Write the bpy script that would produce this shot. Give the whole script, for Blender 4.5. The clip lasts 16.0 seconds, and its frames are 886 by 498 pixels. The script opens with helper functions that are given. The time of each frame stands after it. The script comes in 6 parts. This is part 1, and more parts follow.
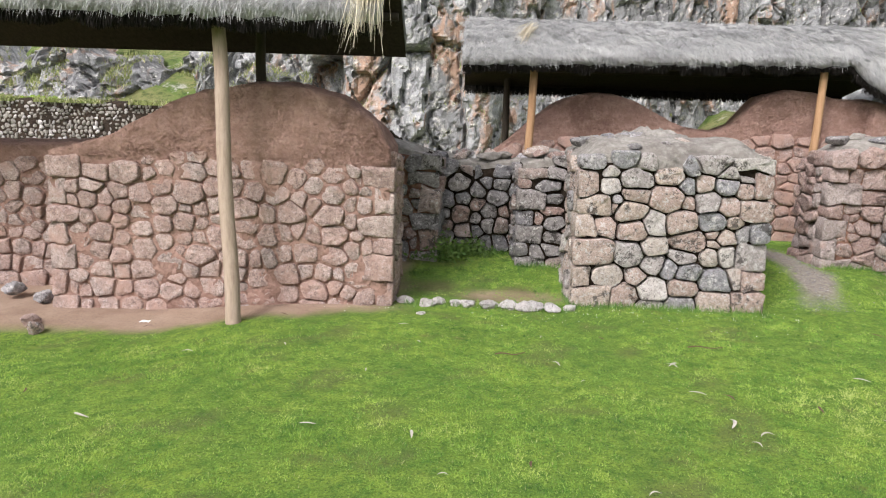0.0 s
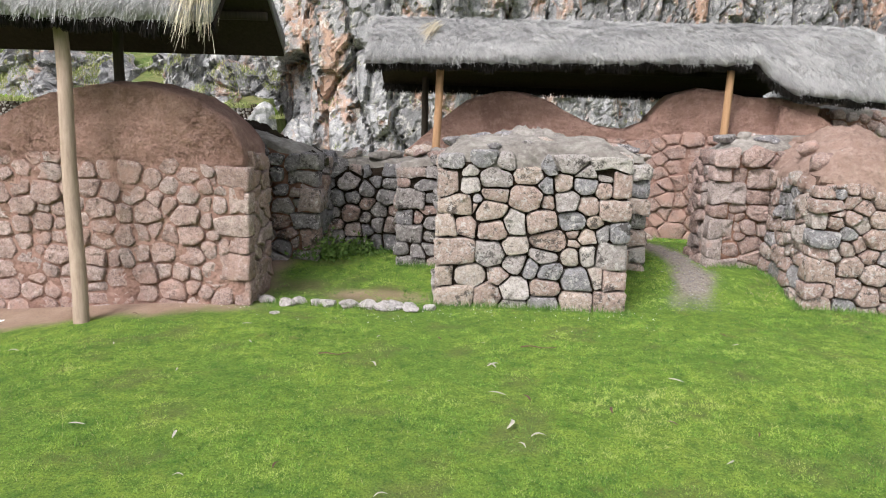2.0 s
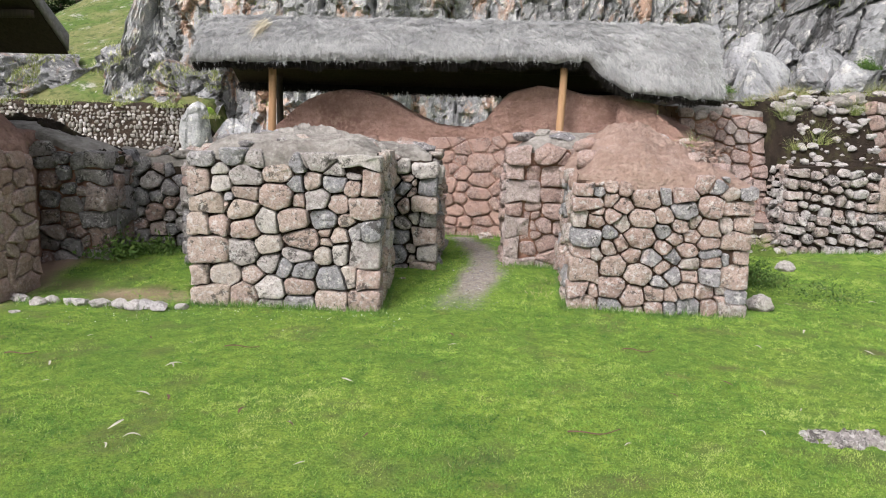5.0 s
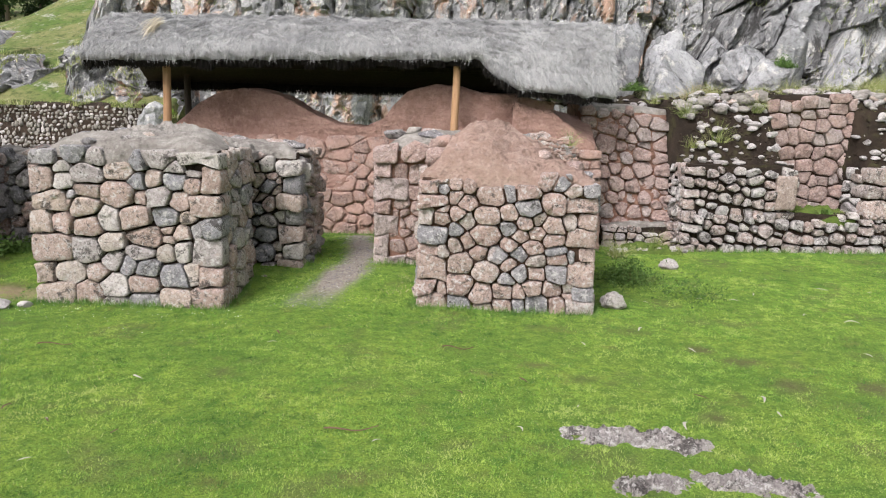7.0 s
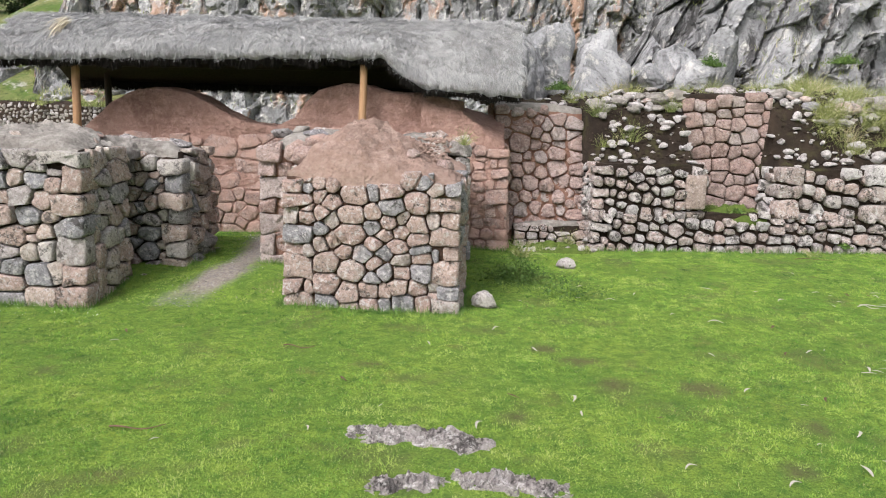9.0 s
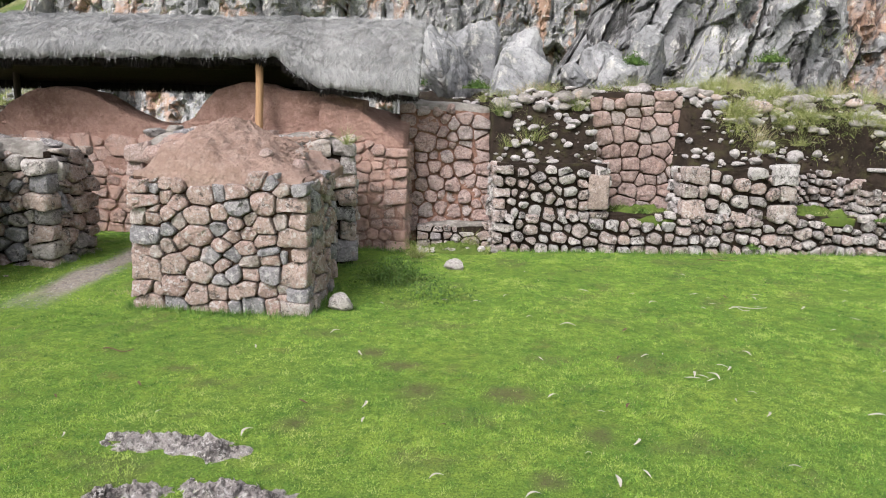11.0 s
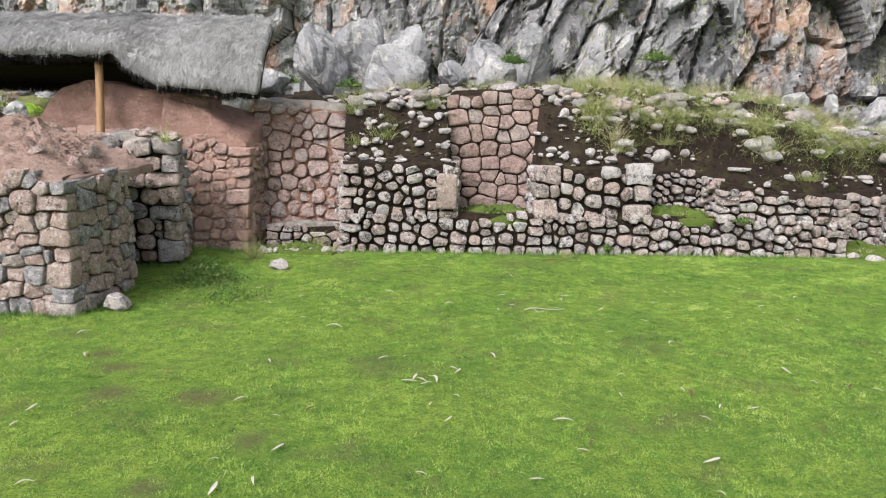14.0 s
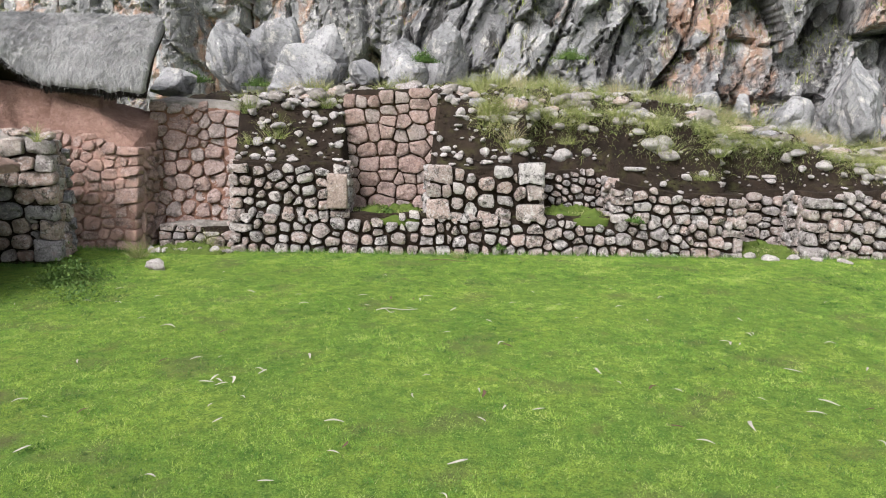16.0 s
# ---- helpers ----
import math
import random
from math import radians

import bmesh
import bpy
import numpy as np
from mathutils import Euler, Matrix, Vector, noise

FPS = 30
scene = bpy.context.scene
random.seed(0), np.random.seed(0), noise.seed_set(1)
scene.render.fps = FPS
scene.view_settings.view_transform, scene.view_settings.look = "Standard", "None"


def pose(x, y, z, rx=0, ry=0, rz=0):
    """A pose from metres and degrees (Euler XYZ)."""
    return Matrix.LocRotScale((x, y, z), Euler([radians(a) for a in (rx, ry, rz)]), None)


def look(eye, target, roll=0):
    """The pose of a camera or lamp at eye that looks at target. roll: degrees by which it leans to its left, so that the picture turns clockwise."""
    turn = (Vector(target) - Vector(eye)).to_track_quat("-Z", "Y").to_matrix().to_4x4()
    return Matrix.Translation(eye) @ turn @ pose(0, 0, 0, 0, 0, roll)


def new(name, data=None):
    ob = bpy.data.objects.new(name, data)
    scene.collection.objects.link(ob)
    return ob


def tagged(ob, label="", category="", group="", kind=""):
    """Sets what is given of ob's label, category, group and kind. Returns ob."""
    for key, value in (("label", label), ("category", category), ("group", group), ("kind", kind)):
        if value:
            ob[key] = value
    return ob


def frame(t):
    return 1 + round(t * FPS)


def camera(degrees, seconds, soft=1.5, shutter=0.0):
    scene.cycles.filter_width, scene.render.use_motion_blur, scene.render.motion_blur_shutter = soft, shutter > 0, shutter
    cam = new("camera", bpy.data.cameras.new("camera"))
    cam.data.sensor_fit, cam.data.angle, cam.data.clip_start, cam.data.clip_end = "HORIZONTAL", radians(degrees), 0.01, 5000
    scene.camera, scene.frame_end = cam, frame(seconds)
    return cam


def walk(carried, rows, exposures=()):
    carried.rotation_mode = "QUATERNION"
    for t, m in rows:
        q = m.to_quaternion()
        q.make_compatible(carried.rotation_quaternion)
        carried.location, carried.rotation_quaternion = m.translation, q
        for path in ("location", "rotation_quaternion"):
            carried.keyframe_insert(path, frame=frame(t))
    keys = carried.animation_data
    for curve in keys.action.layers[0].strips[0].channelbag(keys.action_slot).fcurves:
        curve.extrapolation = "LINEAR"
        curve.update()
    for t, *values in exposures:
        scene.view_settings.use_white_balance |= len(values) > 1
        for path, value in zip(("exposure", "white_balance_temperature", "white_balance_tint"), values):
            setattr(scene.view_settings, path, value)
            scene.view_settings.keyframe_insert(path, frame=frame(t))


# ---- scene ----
cam = camera(62.7, 16.0, soft=1.1)
PATH = [
    (0, (0.263, -0.12, 2.011), (0.18, 1.84, 1.625), 1.8),
    (0.5, (0.576, -0.108, 2.021), (0.491, 1.853, 1.635), 1.8),
    (1, (0.934, -0.092, 2.032), (0.845, 1.869, 1.646), 1.8),
    (1.5, (1.33, -0.069, 2.056), (1.238, 1.89, 1.665), 1.8),
    (2, (1.748, -0.038, 2.07), (1.652, 1.92, 1.678), 1.7),
    (2.5, (2.184, 0.004, 2.071), (2.084, 1.963, 1.681), 1.7),
    (3, (2.591, 0.057, 2.061), (2.494, 2.017, 1.676), 1.7),
    (3.5, (3.024, 0.08, 2.086), (2.925, 2.039, 1.696), 1.7),
    (4, (3.463, 0.11, 2.097), (3.359, 2.069, 1.706), 1.6),
    (6.5, (5.548, 0.26, 2.121), (5.433, 2.217, 1.729), 1.6),
    (7, (5.936, 0.284, 2.121), (5.82, 2.242, 1.73), 1.5),
    (7.5, (6.302, 0.32, 2.122), (6.183, 2.278, 1.732), 1.5),
    (8, (6.656, 0.345, 2.143), (6.534, 2.302, 1.75), 1.5),
    (8.5, (6.999, 0.35, 2.149), (6.875, 2.307, 1.757), 1.5),
    (9, (7.366, 0.375, 2.158), (7.241, 2.332, 1.764), 1.5),
    (11.5, (9.299, 0.69, 2.185), (9.159, 2.646, 1.79), 1.4),
    (12, (9.666, 0.741, 2.179), (9.523, 2.697, 1.786), 1.4),
    (12.5, (10.076, 0.784, 2.194), (9.93, 2.739, 1.8), 1.4),
    (13, (10.508, 0.831, 2.203), (10.356, 2.787, 1.81), 1.3),
    (13.5, (10.881, 0.906, 2.19), (10.732, 2.862, 1.798), 1.4),
    (14, (11.256, 0.978, 2.175), (11.107, 2.934, 1.786), 1.4),
    (14.5, (11.639, 1.025, 2.185), (11.492, 2.981, 1.796), 1.4),
    (15, (12.042, 1.067, 2.196), (11.894, 3.023, 1.806), 1.4),
    (15.5, (12.444, 1.105, 2.205), (12.296, 3.061, 1.815), 1.4),
    (16, (12.844, 1.137, 2.215), (12.698, 3.093, 1.824), 1.4),
]
EXPOSURE = 0.84
walk(cam, [(t, look(eye, target, roll)) for t, eye, target, roll in PATH], exposures=((0, EXPOSURE), (16, EXPOSURE)))

# ---- light: a bright overcast day ----
SUN_ELEVATION, SUN_AZIMUTH = 46.0, 211.0     # azimuth clockwise from +y: high behind the camera and a little to its left
world = bpy.data.worlds.new("sky")
scene.world = world
world.use_nodes = True
wn = world.node_tree.nodes
sky = wn.new("ShaderNodeTexSky")
sky.sky_type, sky.sun_disc = "NISHITA", False
sky.sun_elevation, sky.sun_rotation = radians(SUN_ELEVATION), radians(SUN_AZIMUTH)
sky.air_density, sky.dust_density, sky.ozone_density = 1.0, 5.0, 1.0
grey = wn.new("ShaderNodeHueSaturation")
grey.inputs["Saturation"].default_value = 0.25
world.node_tree.links.new(sky.outputs[0], grey.inputs["Color"])
world.node_tree.links.new(grey.outputs[0], wn["Background"].inputs["Color"])
wn["Background"].inputs["Strength"].default_value = 0.138
sun = new("sun", bpy.data.lights.new("sun", "SUN"))
sun.data.energy, sun.data.angle, sun.data.color = 1.6, radians(22), (1.0, 0.96, 0.955)
_e, _a = radians(SUN_ELEVATION), radians(SUN_AZIMUTH)
sun.matrix_world = look((0, 0, 30), Vector((0, 0, 30)) - Vector((math.sin(_a) * math.cos(_e), math.cos(_a) * math.cos(_e), math.sin(_e))))


# ---- materials ----
class Tree:
    """A small helper to write node materials."""

    def __init__(self, name, rough=0.9):
        self.m = bpy.data.materials.new(name)
        self.m.use_nodes = True
        self.t = self.m.node_tree
        self.bsdf = self.t.nodes["Principled BSDF"]
        self.bsdf.inputs["Roughness"].default_value = rough
        self.bsdf.inputs["Specular IOR Level"].default_value = 0.2
        self.geo = self.t.nodes.new("ShaderNodeNewGeometry")
        self.obj = self.t.nodes.new("ShaderNodeObjectInfo")
        self.pos = self.geo.outputs["Position"]

    def link(self, a, b):
        self.t.links.new(a, b)

    def value(self, socket, v):
        if isinstance(v, (int, float)):
            socket.default_value = v
        elif isinstance(v, tuple):
            socket.default_value = (*v, 1) if len(v) == 3 and socket.type == "RGBA" else v
        else:
            self.link(v, socket)

    def stretch(self, sx, sy, sz, vec=None):
        n = self.t.nodes.new("ShaderNodeVectorMath")
        n.operation = "MULTIPLY"
        self.link(vec or self.pos, n.inputs[0])
        n.inputs[1].default_value = (sx, sy, sz)
        return n.outputs[0]

    def shifted(self, amount=37.0):
        """World position moved by each object's own random number."""
        n = self.t.nodes.new("ShaderNodeVectorMath")
        n.operation = "MULTIPLY_ADD"
        c = self.t.nodes.new("ShaderNodeCombineXYZ")
        for i in range(3):
            self.link(self.obj.outputs["Random"], c.inputs[i])
        self.link(c.outputs[0], n.inputs[0])
        n.inputs[1].default_value = (amount, amount * 1.7, amount * 2.3)
        self.link(self.pos, n.inputs[2])
        return n.outputs[0]

    def noise(self, scale, detail=4, rough=0.6, vec=None, distort=0.0):
        n = self.t.nodes.new("ShaderNodeTexNoise")
        n.inputs["Scale"].default_value, n.inputs["Detail"].default_value = scale, detail
        n.inputs["Roughness"].default_value, n.inputs["Distortion"].default_value = rough, distort
        self.link(vec or self.pos, n.inputs["Vector"])
        return n.outputs["Fac"]

    def voronoi(self, scale, vec=None, feature="F1"):
        n = self.t.nodes.new("ShaderNodeTexVoronoi")
        n.feature = feature
        n.inputs["Scale"].default_value = scale
        self.link(vec or self.pos, n.inputs["Vector"])
        return n.outputs["Distance"]

    def ramp(self, fac, stops, mode="LINEAR"):
        n = self.t.nodes.new("ShaderNodeValToRGB")
        n.color_ramp.interpolation = mode
        el = n.color_ramp.elements
        while len(el) < len(stops):
            el.new(0.5)
        for e, (p, c) in zip(el, stops):
            e.position = p
            e.color = (*c, 1) if isinstance(c, tuple) else (c, c, c, 1)
        self.link(fac, n.inputs[0])
        return n.outputs[0]

    def mix(self, fac, a, b, blend="MIX"):
        n = self.t.nodes.new("ShaderNodeMix")
        n.data_type, n.blend_type = "RGBA", blend
        self.value(n.inputs[0], fac)
        self.value(n.inputs[6], a)
        self.value(n.inputs[7], b)
        return n.outputs[2]

    def math(self, op, a, b=0.0):
        n = self.t.nodes.new("ShaderNodeMath")
        n.operation = op
        self.value(n.inputs[0], a)
        self.value(n.inputs[1], b)
        return n.outputs[0]

    def attribute(self, name):
        n = self.t.nodes.new("ShaderNodeAttribute")
        n.attribute_name = name
        return n.outputs["Fac"]

    def finish(self, colour, bumps=(), rough=None):
        self.value(self.bsdf.inputs["Base Color"], colour)
        last = None
        for height, strength, dist in bumps:
            n = self.t.nodes.new("ShaderNodeBump")
            n.inputs["Strength"].default_value, n.inputs["Distance"].default_value = strength, dist
            self.link(height, n.inputs["Height"])
            if last:
                self.link(last, n.inputs["Normal"])
            last = n.outputs["Normal"]
        if last:
            self.link(last, self.bsdf.inputs["Normal"])
        if rough is not None:
            self.value(self.bsdf.inputs["Roughness"], rough)
        return self.m


def stone_material(name, palette, mud, mud_amount, lichen, dark):
    """Weathered field stone: a tone for each stone, mottling, lichen spots, dark crust and smeared mud."""
    k = Tree(name, 0.92)
    p = k.shifted()
    tone = k.ramp(k.obj.outputs["Random"], [(i / len(palette), c) for i, c in enumerate(palette)], "CONSTANT")
    c = k.mix(k.ramp(k.noise(6, 6, 0.7, p), [(0.32, 0.0), (0.68, 1.0)]), k.mix(0.45, tone, (0.09, 0.075, 0.066)), k.mix(0.16, tone, (0.8, 0.74, 0.67)))
    c = k.mix(k.ramp(k.noise(30, 6, 0.8, p), [(0.48, 0.0), (0.62, 0.8)]), c, k.mix(0.6, c, (0.06, 0.05, 0.043)))
    c = k.mix(k.ramp(k.noise(24, 6, 0.8, p), [(0.52, 0.0), (0.64, 0.7)]), c, k.mix(0.5, c, (0.85, 0.8, 0.74)))
    c = k.mix(k.ramp(k.noise(75, 5, 0.8, p), [(0.5, 0.0), (0.66, 0.7)]), c, k.mix(0.75, c, (0.04, 0.034, 0.03)))
    c = k.mix(k.ramp(k.noise(6, 8, 0.82, p), [(0.6 - dark, 0.0), (0.66 - dark, 0.85)]), c, (0.05, 0.045, 0.04))
    c = k.mix(k.ramp(k.noise(19, 6, 0.8, p), [(0.62 - lichen, 0.0), (0.66 - lichen, 0.8)]), c, (0.68, 0.66, 0.62))
    c = k.mix(1.0, c, (0.84, 0.825, 0.875), "MULTIPLY")
    c = k.mix(k.ramp(k.noise(3.2, 5, 0.65), [(0.62 - mud_amount, 0.0), (0.8 - mud_amount, 0.85)]), c, mud)
    return k.finish(c, [(k.noise(9, 7, 0.72, p), 0.8, 0.045), (k.noise(50, 6, 0.8, p), 1.0, 0.02)])


RED_MUD = (0.45, 0.295, 0.248)
m_stone_grey = stone_material("grey_and_buff_stone", [(0.74, 0.59, 0.485), (0.52, 0.51, 0.51), (0.82, 0.72, 0.61), (0.70, 0.52, 0.43), (0.42, 0.43, 0.45), (0.78, 0.63, 0.51), (0.62, 0.57, 0.53), (0.84, 0.79, 0.71), (0.72, 0.55, 0.46)], RED_MUD, -0.05, 0.075, 0.07)
m_stone_rose = stone_material("rose_and_grey_stone", [(0.66, 0.48, 0.395), (0.46, 0.455, 0.46), (0.70, 0.56, 0.47), (0.64, 0.45, 0.37), (0.67, 0.50, 0.41), (0.39, 0.395, 0.41), (0.61, 0.43, 0.355), (0.72, 0.62, 0.54)], RED_MUD, 0.02, 0.08, 0.05)
# dimmer grey stone: shade of the recessed walls is put into its palette
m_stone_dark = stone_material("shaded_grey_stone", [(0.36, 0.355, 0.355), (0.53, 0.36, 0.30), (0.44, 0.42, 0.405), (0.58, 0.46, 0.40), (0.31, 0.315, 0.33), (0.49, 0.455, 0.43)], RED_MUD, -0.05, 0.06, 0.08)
m_stone_red = stone_material("mud_smeared_stone", [(0.67, 0.48, 0.405), (0.59, 0.415, 0.345), (0.72, 0.55, 0.47), (0.63, 0.435, 0.365), (0.66, 0.515, 0.45), (0.56, 0.39, 0.325)], RED_MUD, 0.12, -0.09, -0.06)
m_stone_plaster = stone_material("plastered_red_stone", [(0.53, 0.36, 0.295), (0.48, 0.32, 0.262), (0.56, 0.39, 0.32), (0.51, 0.34, 0.28)], RED_MUD, 0.2, -0.12, -0.12)
m_stone_rubble = stone_material("pale_rubble_stone", [(0.72, 0.61, 0.54), (0.63, 0.51, 0.45), (0.82, 0.76, 0.70), (0.54, 0.50, 0.48), (0.70, 0.54, 0.46), (0.84, 0.81, 0.77), (0.66, 0.56, 0.51)], (0.06, 0.045, 0.035), -0.03, 0.08, 0.09)
m_stone_pink = stone_material("pink_stone", [(0.58, 0.41, 0.345), (0.50, 0.335, 0.28), (0.62, 0.46, 0.40), (0.54, 0.385, 0.33), (0.60, 0.50, 0.45)], RED_MUD, 0.04, -0.02, 0.0)
m_stone_white = stone_material("white_limestone", [(0.73, 0.70, 0.66), (0.64, 0.60, 0.565), (0.80, 0.77, 0.73), (0.68, 0.655, 0.64)], (0.2, 0.16, 0.12), -0.08, 0.06, 0.02)


def mud_material(name, base, dark, light):
    k = Tree(name, 0.97)
    c = k.mix(k.ramp(k.noise(1.3, 5, 0.6), [(0.3, 0.0), (0.7, 1.0)]), dark, base)
    c = k.mix(k.ramp(k.noise(9, 6, 0.7), [(0.45, 0.0), (0.8, 0.7)]), c, light)
    c = k.mix(k.ramp(k.noise(45, 3, 0.6), [(0.6, 0.0), (0.75, 0.5)]), c, dark)
    c = k.mix(k.ramp(k.noise(3.5, 6, 0.75, k.stretch(1, 1, 2.2)), [(0.5, 0.0), (0.68, 0.55)]), c, dark)
    return k.finish(c, [(k.noise(6, 7, 0.75), 0.9, 0.08), (k.voronoi(22), 0.6, 0.03), (k.noise(45, 5, 0.75), 0.8, 0.02)])


m_mud = mud_material("red_adobe_mud", (0.42, 0.262, 0.217), (0.215, 0.127, 0.103), (0.52, 0.355, 0.305))
m_mud_pale = mud_material("pale_red_clods", (0.42, 0.295, 0.25), (0.24, 0.16, 0.13), (0.52, 0.405, 0.36))
m_mortar = mud_material("dark_earth_mortar", (0.045, 0.031, 0.023), (0.018, 0.013, 0.01), (0.09, 0.062, 0.046))
m_mortar_brown = mud_material("brown_mud_mortar", (0.13, 0.078, 0.056), (0.06, 0.038, 0.03), (0.22, 0.14, 0.105))
m_mortar_red = mud_material("red_mud_mortar", (0.31, 0.175, 0.132), (0.17, 0.092, 0.07), (0.39, 0.235, 0.18))
m_crust = mud_material("grey_lichen_crust", (0.38, 0.35, 0.325), (0.13, 0.115, 0.105), (0.60, 0.57, 0.535))


def bank_material():
    """Dark soil with moss and thin grass."""
    k = Tree("mossy_dark_soil", 0.97)
    c = k.mix(k.ramp(k.noise(2.2, 5, 0.65), [(0.35, 0.0), (0.7, 1.0)]), (0.013, 0.009, 0.007), (0.036, 0.025, 0.018))
    c = k.mix(k.ramp(k.noise(3.1, 5, 0.7), [(0.52, 0.0), (0.66, 0.6)]), c, (0.06, 0.06, 0.022))
    c = k.mix(k.ramp(k.noise(26, 4, 0.7), [(0.62, 0.0), (0.78, 0.4)]), c, (0.15, 0.12, 0.09))
    return k.finish(c, [(k.noise(9, 6, 0.7), 0.8, 0.05), (k.noise(60, 4, 0.7), 0.6, 0.012)])


m_bank = bank_material()


def ground_material():
    k = Tree("meadow_ground", 0.95)
    g = k.mix(k.ramp(k.noise(1.1, 4, 0.6), [(0.35, 0.0), (0.65, 1.0)]), (0.135, 0.23, 0.034), (0.215, 0.305, 0.045))
    g = k.mix(k.ramp(k.noise(9, 5, 0.7), [(0.42, 0.0), (0.62, 0.7)]), g, (0.05, 0.13, 0.02))
    g = k.mix(k.ramp(k.noise(55, 6, 0.8), [(0.48, 0.0), (0.6, 0.8)]), g, (0.04, 0.08, 0.014))
    g = k.mix(k.ramp(k.noise(70, 5, 0.8, k.stretch(1.0, 0.6, 1.0)), [(0.56, 0.0), (0.66, 0.8)]), g, (0.27, 0.38, 0.085))
    g = k.mix(k.ramp(k.noise(2.6, 3, 0.55), [(0.62, 0.0), (0.75, 0.5)]), g, (0.14, 0.105, 0.05))
    g = k.mix(k.attribute("worn"), g, k.mix(k.ramp(k.noise(18, 5, 0.75), [(0.35, 0.0), (0.65, 1.0)]), (0.055, 0.045, 0.026), (0.16, 0.125, 0.075)))
    w = k.mix(k.ramp(k.noise(0.5, 7, 0.7), [(0.42, 0.0), (0.58, 1.0)]), (0.075, 0.12, 0.026), (0.165, 0.165, 0.07))
    w = k.mix(k.ramp(k.noise(0.9, 7, 0.75), [(0.57, 0.0), (0.64, 0.9)]), w, (0.34, 0.325, 0.3))
    w = k.mix(k.ramp(k.noise(3.5, 6, 0.75), [(0.5, 0.0), (0.62, 0.8)]), w, (0.035, 0.06, 0.015))
    g = k.mix(k.attribute("wild"), g, w)
    d = k.mix(k.ramp(k.noise(2.2, 5, 0.65), [(0.3, 0.0), (0.7, 1.0)]), (0.27, 0.18, 0.135), (0.40, 0.29, 0.225))
    d = k.mix(k.ramp(k.noise(40, 4, 0.7), [(0.5, 0.0), (0.75, 0.7)]), d, (0.20, 0.15, 0.12))
    p = k.mix(k.ramp(k.noise(30, 4, 0.7), [(0.35, 0.0), (0.7, 1.0)]), (0.18, 0.152, 0.135), (0.37, 0.33, 0.295))
    c = k.mix(k.attribute("dirt"), g, d)
    c = k.mix(k.attribute("path"), c, p)
    return k.finish(c, [(k.noise(30, 6, 0.75), 0.7, 0.03), (k.noise(120, 3, 0.7), 0.5, 0.008)])


m_ground = ground_material()


def blade_material(name, a, b, dry, patchy=1.0):
    k = Tree(name, 0.6)
    r = k.geo.outputs["Random Per Island"]
    c = k.mix(k.ramp(k.noise(1.1, 6, 0.7), [(0.4, 0.0), (0.6, 1.0)]), a, b)
    c = k.mix(k.ramp(k.noise(11, 6, 0.75), [(0.44, 0.0), (0.6, 0.85)]), c, k.mix(0.62, c, (0.02, 0.055, 0.015)))
    c = k.mix(k.ramp(k.noise(2.1, 3, 0.6, k.stretch(1, 1, 1, k.shifted())), [(0.6, 0.0), (0.75, 0.5)]), c, (0.27, 0.25, 0.09))
    c = k.mix(k.ramp(r, [(0.0, 0.0), (0.86, 0.35), (0.93, 1.0)]), c, dry)
    k.bsdf.inputs["Subsurface Weight"].default_value = 0.0
    return k.finish(c)




def lawn_material():
    """Turf blades: each tuft its own green, a few blades dry."""
    k = Tree("lawn_blades", 0.6)
    c = k.ramp(k.attribute("tone"), [(0.0, (0.02, 0.06, 0.014)), (0.25, (0.10, 0.215, 0.034)), (0.5, (0.22, 0.35, 0.052)), (0.75, (0.325, 0.435, 0.085)), (1.0, (0.40, 0.455, 0.15))])
    c = k.mix(k.ramp(k.noise(0.7, 4, 0.6), [(0.35, 0.0), (0.65, 0.5)]), c, k.mix(0.5, c, (0.10, 0.27, 0.035)))
    c = k.mix(k.ramp(k.geo.outputs["Random Per Island"], [(0.0, 0.0), (0.93, 0.0), (0.96, 0.8)]), c, (0.42, 0.41, 0.2))
    return k.finish(c)


m_blade = lawn_material()
# greens darkened to carry the shade strip along the walls' feet
m_foot = blade_material("wall_foot_blades", (0.05, 0.15, 0.026), (0.13, 0.25, 0.042), (0.26, 0.34, 0.11))
m_tuft = blade_material("wild_grass_blades", (0.13, 0.19, 0.035), (0.26, 0.30, 0.075), (0.50, 0.46, 0.29))
m_dry = blade_material("dry_straw_blades", (0.35, 0.29, 0.17), (0.45, 0.38, 0.24), (0.55, 0.48, 0.33))
m_herb = blade_material("herb_leaves", (0.045, 0.1, 0.02), (0.085, 0.15, 0.03), (0.13, 0.2, 0.05))


def thatch_material():
    k = Tree("weathered_grey_thatch", 0.95)
    f = k.stretch(14, 9, 9)
    c = k.mix(k.ramp(k.noise(2.2, 5, 0.65), [(0.3, 0.0), (0.7, 1.0)]), (0.28, 0.277, 0.28), (0.40, 0.396, 0.40))
    c = k.mix(k.ramp(k.noise(2.5, 6, 0.75, f), [(0.42, 0.0), (0.72, 0.85)]), c, (0.16, 0.15, 0.143))
    return k.finish(c, [(k.noise(3, 6, 0.75, f), 0.9, 0.04)])


def strand_material():
    k = Tree("grey_straw_strands", 0.8)
    r = k.geo.outputs["Random Per Island"]
    c = k.ramp(k.attribute("tone"), [(0.0, (0.25, 0.25, 0.258)), (0.5, (0.385, 0.384, 0.392)), (1.0, (0.53, 0.527, 0.53))])
    c = k.mix(k.ramp(r, [(0.94, 0.0), (0.99, 0.6)]), c, (0.48, 0.45, 0.40))
    return k.finish(c)


